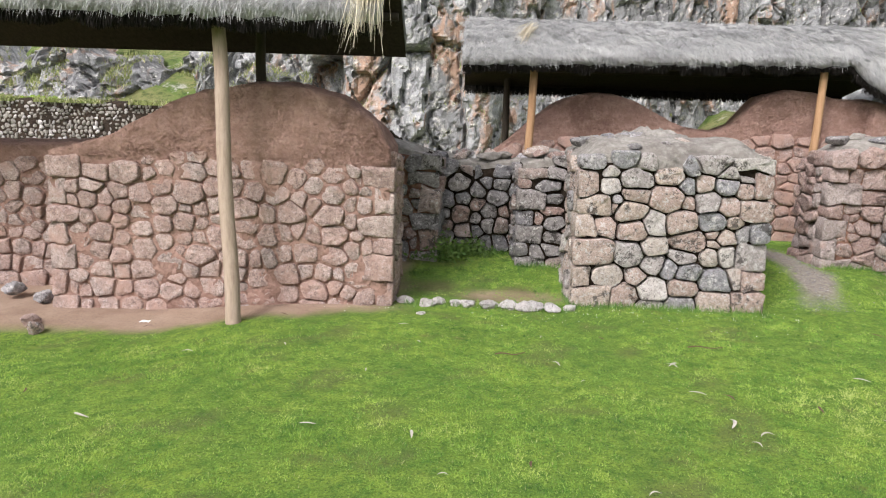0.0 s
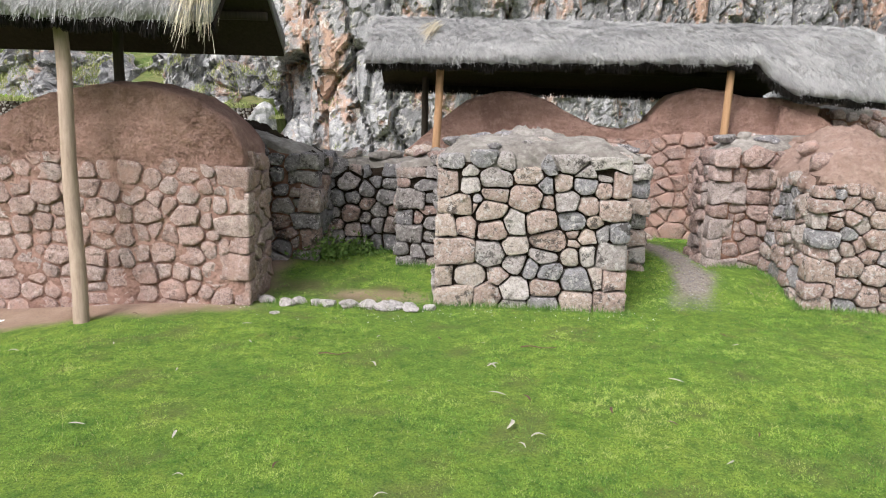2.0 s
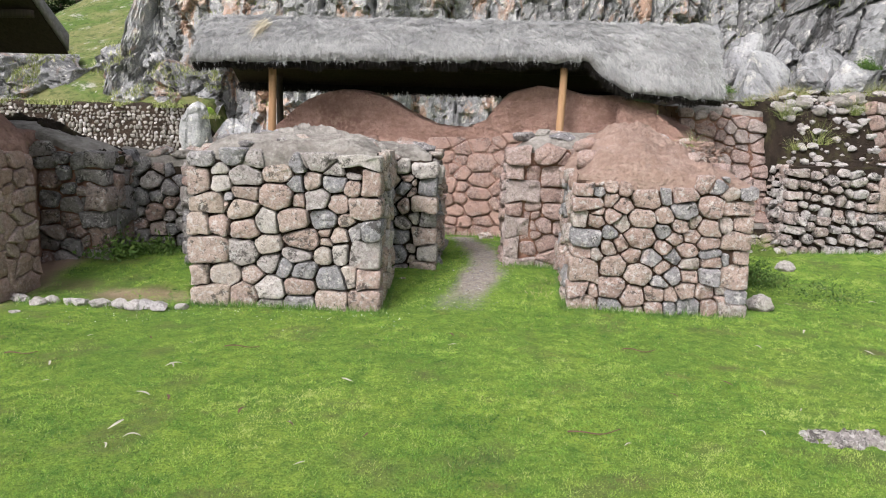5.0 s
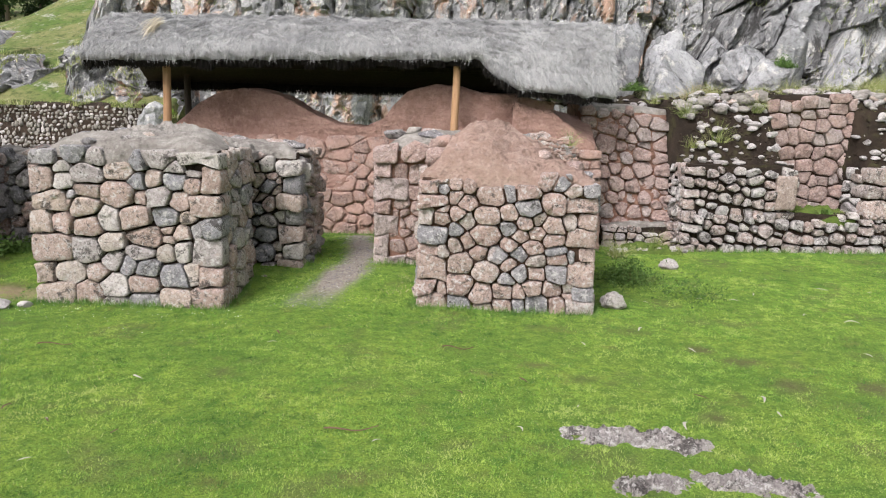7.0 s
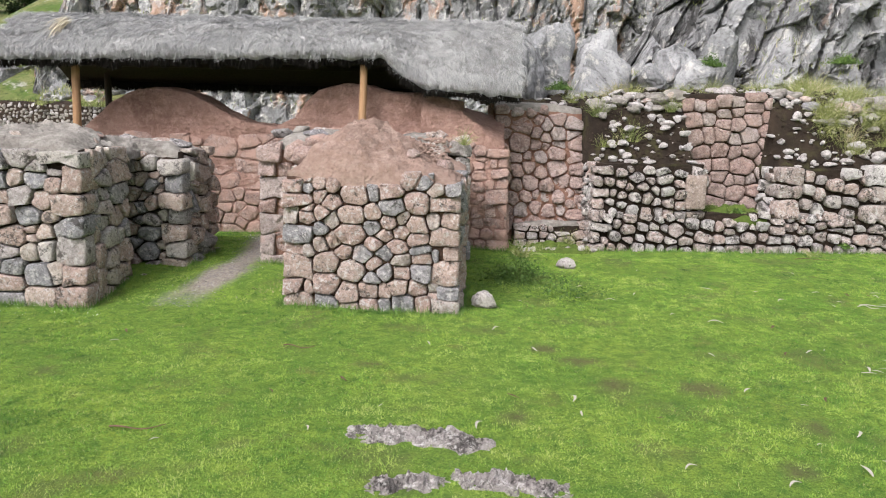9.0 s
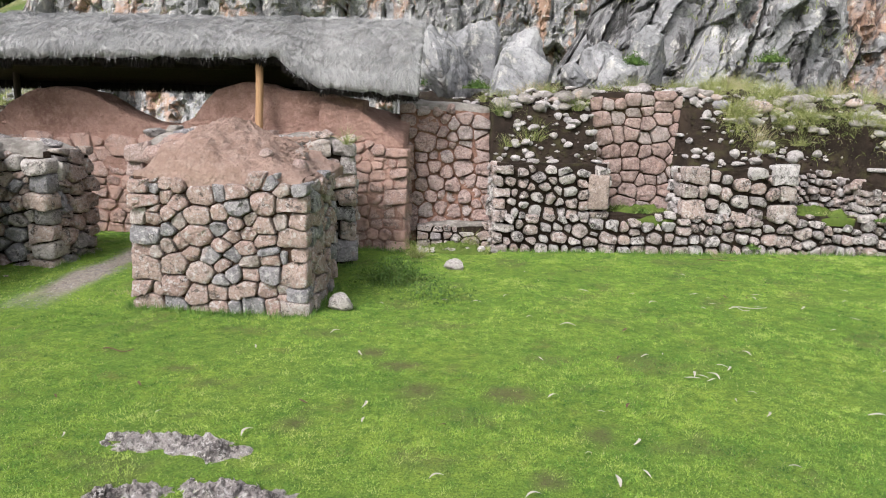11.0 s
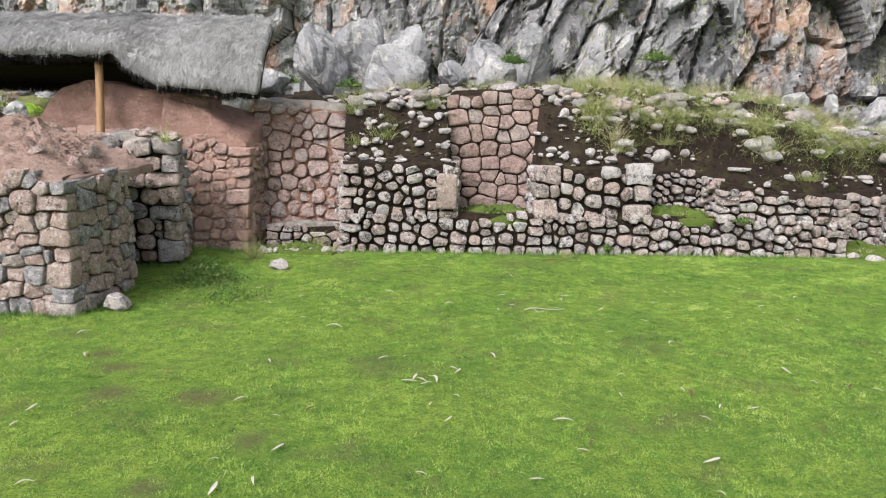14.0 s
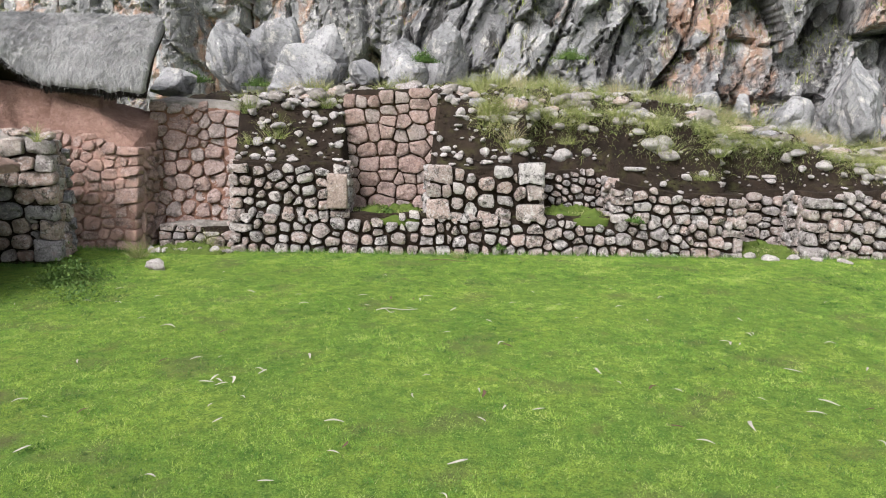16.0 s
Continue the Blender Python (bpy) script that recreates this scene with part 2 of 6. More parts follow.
def straw_material():
    k = Tree("pale_yellow_straw", 0.7)
    r = k.geo.outputs["Random Per Island"]
    return k.finish(k.ramp(r, [(0.0, (0.38, 0.33, 0.25)), (0.5, (0.54, 0.48, 0.37)), (1.0, (0.64, 0.58, 0.46))]))


m_thatch, m_strand, m_straw = thatch_material(), strand_material(), straw_material()


def wood_material(name, a, b):
    k = Tree(name, 0.75)
    f = k.stretch(14, 14, 1.2)
    c = k.mix(k.ramp(k.noise(2, 5, 0.7, f), [(0.3, 0.0), (0.7, 1.0)]), a, b)
    c = k.mix(k.ramp(k.noise(6, 3, 0.6), [(0.6, 0.0), (0.75, 0.5)]), c, a)
    return k.finish(c, [(k.noise(3, 5, 0.7, f), 0.4, 0.01)])


m_wood = wood_material("peeled_eucalyptus_wood", (0.25, 0.185, 0.142), (0.39, 0.305, 0.25))
m_wood_orange = wood_material("varnished_pole_wood", (0.29, 0.165, 0.088), (0.42, 0.26, 0.15))
# on deck and purlins this near-black holds the roof's inner shade
m_wood_dark = wood_material("near_black_wood", (0.022, 0.017, 0.013), (0.05, 0.038, 0.028))


def cliff_material(name, orange, dark):
    """Limestone: pale grey faces, black water streaks, rusty patches, a little moss."""
    k = Tree(name, 0.93)
    warp = k.t.nodes.new("ShaderNodeTexNoise")
    warp.inputs["Scale"].default_value, warp.inputs["Detail"].default_value = 1.1, 4
    k.link(k.pos, warp.inputs["Vector"])
    add = k.t.nodes.new("ShaderNodeVectorMath")
    add.operation = "MULTIPLY_ADD"
    k.link(warp.outputs["Color"], add.inputs[0])
    add.inputs[1].default_value = (0.9, 0.9, 0.9)
    k.link(k.pos, add.inputs[2])
    bent = add.outputs[0]
    down = k.stretch(1.0, 1.0, 0.28, bent)
    tone = k.attribute("tone")
    c = k.mix(k.ramp(k.noise(1.3, 7, 0.7), [(0.34, 0.0), (0.64, 1.0)]), (0.205, 0.207, 0.22), (0.46, 0.458, 0.472))
    c = k.mix(k.ramp(tone, [(0.35, 0.0), (0.75, 0.7)]), c, (0.17, 0.168, 0.175))
    c = k.mix(k.ramp(k.math("ADD", k.noise(0.6, 6, 0.65, down), k.math("MULTIPLY", k.math("PINGPONG", k.math("MULTIPLY", tone, 7.0), 1.0), 0.09)), [(0.60 - orange, 0.0), (0.68 - orange, 0.85)]), c, k.mix(k.noise(3, 5, 0.7), (0.34, 0.2, 0.14), (0.52, 0.34, 0.25)))
    c = k.mix(k.ramp(k.noise(3.4, 6, 0.75), [(0.54, 0.0), (0.62, 0.7)]), c, (0.64, 0.615, 0.58))
    c = k.mix(k.ramp(k.math("ADD", k.noise(1.9, 8, 0.8, down), k.math("MULTIPLY", tone, 0.09)), [(0.58 - dark, 0.0), (0.66 - dark, 0.9)]), c, (0.05, 0.048, 0.048))
    c = k.mix(k.ramp(k.noise(13, 7, 0.8), [(0.5, 0.0), (0.64, 0.75)]), c, k.mix(0.7, c, (0.06, 0.057, 0.055)))
    edge = k.voronoi(1.15, k.stretch(1.0, 1.0, 0.5, bent), "DISTANCE_TO_EDGE")
    fine = k.voronoi(3.2, k.stretch(1.0, 1.0, 0.6, bent), "DISTANCE_TO_EDGE")
    c = k.mix(k.ramp(edge, [(0.0, 0.35), (0.02, 0.0)]), c, (0.03, 0.028, 0.027))
    c = k.mix(k.ramp(fine, [(0.0, 0.2), (0.02, 0.0)]), c, (0.05, 0.047, 0.045))
    c = k.mix(k.ramp(k.noise(1.05, 6, 0.7), [(0.66, 0.0), (0.71, 0.8)]), c, (0.10, 0.14, 0.03))
    return k.finish(c, [(k.ramp(edge, [(0.0, 0.0), (0.12, 1.0)]), 0.8, 0.12), (k.noise(4, 8, 0.7), 0.8, 0.07), (k.noise(25, 7, 0.8), 0.8, 0.04)])


m_cliff = cliff_material("streaked_grey_limestone", -0.02, 0.025)
m_cliff_far = cliff_material("rusty_far_limestone", 0.035, -0.05)
m_boulder = cliff_material("pale_grey_limestone", -0.08, -0.06)


def plain(name, a, b, scale=20, rough=0.8):
    k = Tree(name, rough)
    return k.finish(k.mix(k.noise(scale, 4, 0.6), a, b), [(k.noise(scale * 3, 4, 0.7), 0.3, 0.005)])


m_leaf = plain("dry_eucalyptus_leaf", (0.3, 0.28, 0.245), (0.48, 0.455, 0.41))
m_leaf_brown = plain("brown_dry_leaf", (0.075, 0.045, 0.032), (0.17, 0.105, 0.075))
# rotted straw, blackened further with the shade under the eaves
m_rot_shade = plain("rotted_shaded_black_straw", (0.006, 0.005, 0.0045), (0.018, 0.015, 0.013), 12, 0.95)
m_paper = plain("white_paper", (0.8, 0.8, 0.8), (0.86, 0.86, 0.86))
m_bark = plain("grey_bark", (0.1, 0.08, 0.06), (0.2, 0.16, 0.13))
m_outcrop = stone_material("pitted_lawn_rock", [(0.492, 0.452, 0.428), (0.542, 0.502, 0.470)], (0.2, 0.17, 0.1), -0.1, 0.08, 0.08)
m_tan = stone_material("smooth_tan_stone", [(0.56, 0.44, 0.36), (0.54, 0.42, 0.35)], (0.3, 0.22, 0.17), -0.02, -0.05, -0.08)
m_moss = plain("mossy_turf", (0.03, 0.06, 0.012), (0.11, 0.145, 0.028), 12, 0.9)
m_ledge = plain("bright_green_turf", (0.10, 0.19, 0.02), (0.2, 0.29, 0.04), 9, 0.9)
m_foliage = blade_material("dark_tree_leaves", (0.02, 0.04, 0.012), (0.035, 0.065, 0.02), (0.05, 0.08, 0.025))


# ---- building helpers ----
def fade(x, a, b):
    t = min(1.0, max(0.0, (x - a) / (b - a)))
    return t * t * (3 - 2 * t)


def keyed(keys):
    """A smooth-ish profile through (u, value) keys."""
    us, vs = [k[0] for k in keys], [k[1] for k in keys]
    return lambda u: float(np.interp(u, us, vs))


def n3(x, y, z=0.0):
    return noise.noise(Vector((x, y, z)))


def fbm(x, y, z=0.0, octaves=4):
    return noise.fractal(Vector((x, y, z)), 0.8, 2.0, octaves)


def mesh_object(name, verts, faces, material, parent=None, label="", smooth=True):
    me = bpy.data.meshes.new(name)
    me.from_pydata(verts, [], faces)
    if smooth:
        me.polygons.foreach_set("use_smooth", [True] * len(me.polygons))
    me.materials.append(material)
    me.update()
    ob = new(name, me)
    if parent is not None:
        ob.parent = parent
    if label:
        ob["label"] = label
    return ob


def part(name, bm, material, parent, label=""):
    me = bpy.data.meshes.new(name)
    bm.to_mesh(me)
    bm.free()
    me.polygons.foreach_set("use_smooth", [True] * len(me.polygons))
    me.materials.append(material)
    ob = new(name, me)
    ob.parent = parent
    if label:
        ob["label"] = label
    return ob


def triangles(name, co, material, parent=None, per=3):
    """One mesh of loose triangles (per=3) or quads (per=4) from an array of corners."""
    n = len(co) // per
    me = bpy.data.meshes.new(name)
    me.vertices.add(len(co))
    me.vertices.foreach_set("co", np.asarray(co, dtype=np.float32).ravel())
    me.loops.add(len(co))
    me.loops.foreach_set("vertex_index", np.arange(len(co), dtype=np.int32))
    me.polygons.add(n)
    me.polygons.foreach_set("loop_start", np.arange(0, len(co), per, dtype=np.int32))
    me.materials.append(material)
    me.update()
    me.validate()
    ob = new(name, me)
    if parent is not None:
        ob.parent = parent
    return ob


def holder(name, at, label, category, group="", kind=""):
    ob = new(name)
    ob.location = at
    return tagged(ob, label, category, group, kind)


# ---- ground ----
BARE = ((8.4, 5.9, 0.22), (9.1, 5.9, 0.2), (9.7, 5.3, 0.16), (8.2, 6.4, 0.15), (8.6, 3.9, 0.3), (7.9, 6.7, 0.12), (3.9, 5.6, 0.12), (10.6, 4.4, 0.14), (6.4, 6.1, 0.1), (0.35, 7.5, 0.26), (-0.15, 7.75, 0.3), (0.75, 7.72, 0.2), (7.6, 5.2, 0.12), (9.3, 4.6, 0.12), (10.1, 3.9, 0.2))
LINE = (8.93, 11.46, 0.13)                        # front line of the terraces: x, y, slope


def line_y(x):
    return LINE[1] + LINE[2] * (x - LINE[0])


def ground_height(x, y):
    z = -0.17 * fade(-x, 0.6, 4.0) * (1 - fade(y, 12, 20))
    z += 0.17 * fade(y, 7.4, 8.8) * (1 - fade(y, 10.2, 11.6)) * fade(x, -1.5, -0.6) * (1 - fade(x, 5.6, 6.6))
    z += 0.05 * fade(y, 10.0, 11.2) * (1 - fade(x, 6, 8))
    z += 0.02 * n3(x * 0.9, y * 0.9) * (1 - fade(y, 14, 20))
    back = fade(y, 26.2, 26.8) * 1.7 * (1 - fade(x, -6.8, -6.1)) + max(0.0, y - 28) * (0.2 + 0.22 * fade(-x, 6.0, 9.0) * (1 - 0.9 * fade(-x, 16.5, 25.0))) * (1 - fade(y, 60, 200))
    right = fade(x, 8.0, 11.0) * fade(y, 13.8, 15.0) * (2.2 - 1.2 * fade(x, 15.5, 18.5)) * (1 - fade(x, 24, 40))
    z += max(back, right)
    if y > 28:
        z += 0.5 * fbm(x * 0.15, y * 0.15) * (1 - fade(y, 80, 150))
    return z


def path_centre(y):
    return 4.15 + 0.25 * fade(y, 7.4, 9.0) - 0.35 * fade(y, 9.5, 11.2) - 0.05


def build_ground():
    def axis(a, b, step, far):
        mid = list(np.arange(a, b + step / 2, step))
        out, d, v = [], step, b
        while v < far:
            d *= 1.35
            v += d
            out.append(v)
        low, d, v = [], step, a
        while v > -far:
            d *= 1.35
            v -= d
            low.append(v)
        return low[::-1] + mid + out
    xs, ys = axis(-7.0, 20.0, 0.11, 600), axis(0.5, 13.0, 0.11, 600)
    ys = [y for y in ys if y <= 13.0] + list(np.arange(13.3, 31.0, 0.4)) + list(np.arange(31.5, 56, 0.8)) + [y for y in ys if y > 57]
    verts = [(x, y, ground_height(x, y)) for y in ys for x in xs]
    nx = len(xs)
    faces = [(j * nx + i, j * nx + i + 1, (j + 1) * nx + i + 1, (j + 1) * nx + i) for j in range(len(ys) - 1) for i in range(nx - 1)]
    ob = mesh_object("ground", verts, faces, m_ground)
    dirt, path, wild, worn = [], [], [], []
    for x, y, _ in verts:
        wild.append(fade(y, 20, 26))
        w = 0.18 * n3(x * 1.6, y * 1.6, 3.0) + 0.10 * n3(x * 6, y * 6, 5.0)
        d = fade(y + w, 6.12 + 0.55 * fade(x, -3.0, -0.5), 6.4 + 0.55 * fade(x, -3.0, -0.5)) * (1 - fade(x + w, -0.75, -0.35)) * (1 - fade(y, 12, 14))
        d = max(d, 0.7 * fade(y + w, 8.0, 8.6) * (1 - fade(y, 9.2, 9.6)) * fade(-x, 0.3, 0.7) * fade(x, -1.6, -1.2))
        spot = (1 - fade(math.hypot((x - 0.75) / 0.7, (y - 7.55) / 0.22), 0.5, 1.1)) * 0.7
        bare = 0.4 * fade(n3(x * 1.7, y * 2.3, 21.0) + 0.4 * n3(x * 6, y * 6, 22.0), 0.28, 0.5)
        for sx, sy, r in BARE:
            bare = max(bare, 0.7 * (1 - fade(math.hypot((x - sx) / 1.3, y - sy) + 0.5 * w, 0.3 * r, 1.1 * r)))
        worn.append(bare)
        dirt.append(min(1.0, max(d, spot + 0.6 * w * (spot > 0.05))))
        half = 0.24 + 0.06 * fade(y, 9.5, 7.4)
        path.append(fade(half - abs(x - path_centre(y)) + 0.6 * w, 0.0, 0.14) * fade(y + w, 7.5, 8.05) * (1 - fade(y, 11.4, 11.6)))
    for name, data in (("dirt", dirt), ("path", path), ("wild", wild), ("worn", worn)):
        at = ob.data.attributes.new(name, "FLOAT", "POINT")
        at.data.foreach_set("value", data)
    return tagged(ob, "flat meadow of short green grass with bare earth", "ground", kind="structure")


build_ground()


# ---- masonry ----
def clipped(poly, n, k):
    """The part of a polygon where n . p <= k."""
    out = []
    for i in range(len(poly)):
        p, q = poly[i], poly[(i + 1) % len(poly)]
        a, b = n[0] * p[0] + n[1] * p[1] - k, n[0] * q[0] + n[1] * q[1] - k
        if a <= 0:
            out.append(p)
        if (a < 0 < b) or (b < 0 < a):
            t = a / (a - b)
            out.append((p[0] + (q[0] - p[0]) * t, p[1] + (q[1] - p[1]) * t))
    return out


def rounded(poly, cut, rng):
    """A polygon with its corners cut and its edges slightly broken."""
    pts = []
    for i in range(len(poly)):
        p, q = poly[i], poly[(i + 1) % len(poly)]
        size = math.hypot(q[0] - p[0], q[1] - p[1])
        if size < 0.02:
            pts.append(((p[0] + q[0]) / 2, (p[1] + q[1]) / 2))
            continue
        c = min(0.4, cut / size)
        stops = (c, 0.5, 1 - c) if size > 0.09 else (c, 1 - c)
        for t in stops:
            j = rng.uniform(-0.035, 0.02) * size if t == 0.5 else 0.0
            pts.append((p[0] + (q[0] - p[0]) * t - (q[1] - p[1]) / size * j * -1, p[1] + (q[1] - p[1]) * t + (q[0] - p[0]) / size * j * -1))
    return pts


class Masonry:
    """Fitted rubble: stones of many sizes, the large ones set first and small ones wedged between them."""

    def __init__(self, parent, base, z0, ztop, row, width, gap, bulge, material, seed, name="stone", loose=0.16, soft_corner=0.04, wave=0.3):
        self.parent, self.base, self.z0, self.ztop, self.row, self.width = parent, Vector(base), z0, ztop, row, width
        self.gap, self.bulge, self.material, self.name = gap, bulge, material, name
        self.loose, self.soft_corner = loose, soft_corner
        self.rng = random.Random(seed)
        self.shift, self.wave = 0.0, wave
        self.cuts = [0]
        while self.cuts[-1] < (ztop - z0) / (row / 5):
            self.cuts.append(self.cuts[-1] + self.rng.choice((4, 5, 5, 6, 7)))

    def stone(self, poly, place, deep=0.0, side=0):
        rng = self.rng
        cu, cv = sum(p[0] for p in poly) / len(poly), sum(p[1] for p in poly) / len(poly)
        wide, high = max(p[0] for p in poly) - min(p[0] for p in poly), max(p[1] for p in poly) - min(p[1] for p in poly)
        if wide < 0.045 or high < 0.04:
            return
        small, turn = 1 - self.loose * rng.random() ** 1.6, rng.uniform(-0.07, 0.07) * self.loose / 0.16
        if not deep:
            ct, st = math.cos(turn) * small, math.sin(turn) * small
            poly = [(cu + (u - cu) * ct - (v - cv) * st, cv + (v - cv) * ct + (u - cu) * st) for u, v in poly]
        ring = [(u + 0.014 * wide * rng.uniform(-1, 1), v + 0.014 * high * rng.uniform(-1, 1)) for u, v in rounded(poly, rng.uniform(0.25, 1.0) * min(0.75 * self.soft_corner, 0.2 * min(wide, high)), rng)]
        n = len(ring)
        b = self.bulge * min(1.0, 0.4 + 0.6 * min(wide, high) / self.row)
        off, tx, ty = rng.uniform(-0.6, 0.6) * b, rng.uniform(-0.5, 0.5) * b, rng.uniform(-0.6, 0.35) * b
        levels = [(1.0, -0.09, 0.0), (1.0, 0.3 * b, 0.12), (0.97, 0.76 * b, 0.16), (0.9, 0.97 * b, 0.22), (0.5, 1.0 * b, 0.34)]
        if deep:
            levels = [(0.98, -deep, 0.0)] + levels[1:]
        verts, wave = [], rng.uniform(0, 99)
        for scale, depth, rough in levels:
            for u, v in ring:
                p, q = (u - cu) / (wide / 2), (v - cv) / (high / 2)
                uu, vv = cu + (u - cu) * scale, cv + (v - cv) * scale
                d = depth
                if depth > 0:
                    d += off + tx * p * scale + ty * q * scale + rng.uniform(-rough, rough) * b + 0.55 * b * n3(uu * 12 + wave, vv * 12) * scale
                if deep and side * p > 0.55:
                    uu += side * (0.6 * b * (1.0 if scale >= 0.97 else 0.4) + off * 0.4)
                verts.append(place(uu, vv, d) - self.base)
        verts.append(place(cu, cv, b * rng.uniform(0.85, 1.15) + off) - self.base)
        faces = [(r * n + k, r * n + (k + 1) % n, (r + 1) * n + (k + 1) % n, (r + 1) * n + k) for r in range(len(levels) - 1) for k in range(n)]
        last = (len(levels) - 1) * n
        faces += [(last + k, last + (k + 1) % n, last + n) for k in range(n)]
        mesh_object(self.name, verts, faces, self.material, self.parent)

    def pieces(self, length, left, right):
        """Rectangles of many sizes that fill the face from the ground up: u, v, width, height, kind, depth, side."""
        rng, out = self.rng, []
        g = self.row / 5
        nx, nz = max(4, round(length / g)), max(4, math.ceil((self.ztop - self.z0) / g))
        gx, gz = length / nx, g
        taken = np.zeros((nz + 12, nx), dtype=bool)
        for flag, side in ((left, -1), (right, 1)):
            if not flag:
                continue
            z, i = 0, 0
            for z, z_next in zip(self.cuts, self.cuts[1:]):
                i += 1
                h = z_next - z
                long_, short = rng.randint(7, 9), rng.randint(4, 5)
                mine, other = (long_, short) if (i % 2) == (flag == "own") else (short, long_)
                mine = min(mine, int(nx * 0.45))
                a = 0 if side < 0 else nx - mine
                taken[z:z + h, a:a + mine] = True
                if flag == "own":
                    out.append((a * gx, z * gz, mine * gx, h * gz, "own", other * g, side))
        wide = self.width / self.row
        for z in range(nz):
            x = 0
            while x < nx:
                if taken[z, x]:
                    x += 1
                    continue
                run = 1
                while x + run < nx and not taken[z, x + run]:
                    run += 1
                h = rng.choice((3, 4, 4, 5, 5, 5, 5, 6, 6)) if run > 2 else rng.choice((2, 2, 3))
                w = max(2, round(rng.choice((3, 4, 5, 5, 6, 6, 7, 8)) * wide * rng.uniform(0.85, 1.15) * (0.8 if h < 4 else 1.0)))
                w = run if run - w < 3 and run < 10 * wide else min(w, run)
                free = 0
                while free < h and not taken[z + free, x:x + w].any():
                    free += 1
                h = free
                taken[z:z + h, x:x + w] = True
                out.append((x * gx, z * gz, w * gx, h * gz, "", 0.0, 0))
                x += w
        return out

    def warped(self, u, v, length):
        """The unevenness of the joints, the same for both neighbours of a joint."""
        s, k = self.row, self.shift
        a = self.wave * s * fade(min(u, length - u), 0.0, 0.6 * s)
        b = self.wave * s * fade(v - self.z0, 0.0, 0.5 * s)
        q, p = 0.75 / s, 2.1 / s
        return (u + a * (1.1 * n3(u * q + k, v * q, 1.0) + 0.6 * n3(u * p + k, v * p, 5.0)), v + b * (1.1 * n3(u * q, v * q + k, 9.0) + 0.6 * n3(u * p, v * p + k, 13.0)))

    def face(self, place, length, top, left=False, right=False, low=None):
        """All the stones of one face. left, right: "own" for corner blocks that belong to this face, "other" where the next face has them."""
        rng, ax = self.rng, self.width / self.row
        self.shift = rng.uniform(0, 90)
        cells = self.pieces(length, left, right)
        P, R = [], []
        for u, z, w, h, flag, _, _ in cells:
            k = 0.0 if flag else self.wave
            P.append(((u + w * (0.5 + k * rng.uniform(-0.5, 0.5))) / ax, self.z0 + z + h * (0.5 + k * rng.uniform(-0.6, 0.6))))
            R.append(0.5 * math.sqrt(w / ax * h) * (1.0 if flag else rng.uniform(0.9, 1.1)))
        P, R = np.array(P), np.array(R)
        for k, (u, z, w, h, flag, other, side) in enumerate(cells):
            v = self.z0 + z
            cu, cv = u + w / 2, v + h / 2
            ceiling = top(min(length, max(0.0, cu))) + (0.0 if flag else rng.uniform(-0.03, 0.02))
            if cv > ceiling - 0.03 or (low is not None and cv < low(cu)):
                continue
            gap = self.gap / 2
            if flag:
                g = gap * rng.uniform(0.4, 1.4)
                poly = [self.warped(x, y, length) for x, y in ((u + g * (side > 0), v + g), (cu, v + g), (u + w - g * (side < 0), v + g), (u + w - g * (side < 0), v + h - g), (cu, v + h - g), (u + g * (side > 0), v + h - g))]
            else:
                poly = [(0.0, self.z0), (length, self.z0), (length, self.ztop + 1), (0.0, self.ztop + 1)]
                d = np.hypot(*(P - P[k]).T) - R
                for j in np.argsort(d)[:18]:
                    if j == k:
                        continue
                    ju, jz, jw, jh, corner, _, at = cells[j]
                    g = gap * rng.uniform(0.4, 1.5)
                    if corner and jz - 0.2 * h < z + h / 2 < jz + jh + 0.2 * h:
                        edge = ju + jw if at < 0 else ju
                        poly = clipped(poly, (at, 0.0), at * edge - g)
                        continue
                    step = P[j] - P[k]
                    n = (step[0] / ax, step[1])
                    size = math.hypot(*n) or 1.0
                    kk = (P[j] @ P[j] - P[k] @ P[k] - R[j] ** 2 + R[k] ** 2) / 2
                    poly = clipped(poly, (n[0] / size, n[1] / size), kk / size - g)
                for a, is_other in ((0.0, left == "other"), (length, right == "other")):
                    if is_other:
                        out = -1.0 if a == 0.0 else 1.0
                        poly = clipped(poly, (out, 0.0), out * a - 0.8 * self.row)
            if len(poly) < 3:
                continue
            cu, cv = sum(p[0] for p in poly) / len(poly), sum(p[1] for p in poly) / len(poly)
            a, b = top(max(0, cu - 0.1)), top(min(length, cu + 0.1))
            m = (b - a) / max(0.02, min(length, cu + 0.1) - max(0, cu - 0.1))
            poly = clipped(poly, (-m, 1.0), ceiling - m * cu + 0.012)
            if len(poly) >= 3:
                self.stone(poly, place, other if flag else 0.0, side)


def placer(origin, along, out, lean=0.0):
    o, a, n = Vector((origin[0], origin[1], 0)), Vector((along[0], along[1], 0)), Vector((out[0], out[1], 0))
    return lambda u, v, d: o + a * u + n * (d - lean * v) + Vector((0, 0, v))


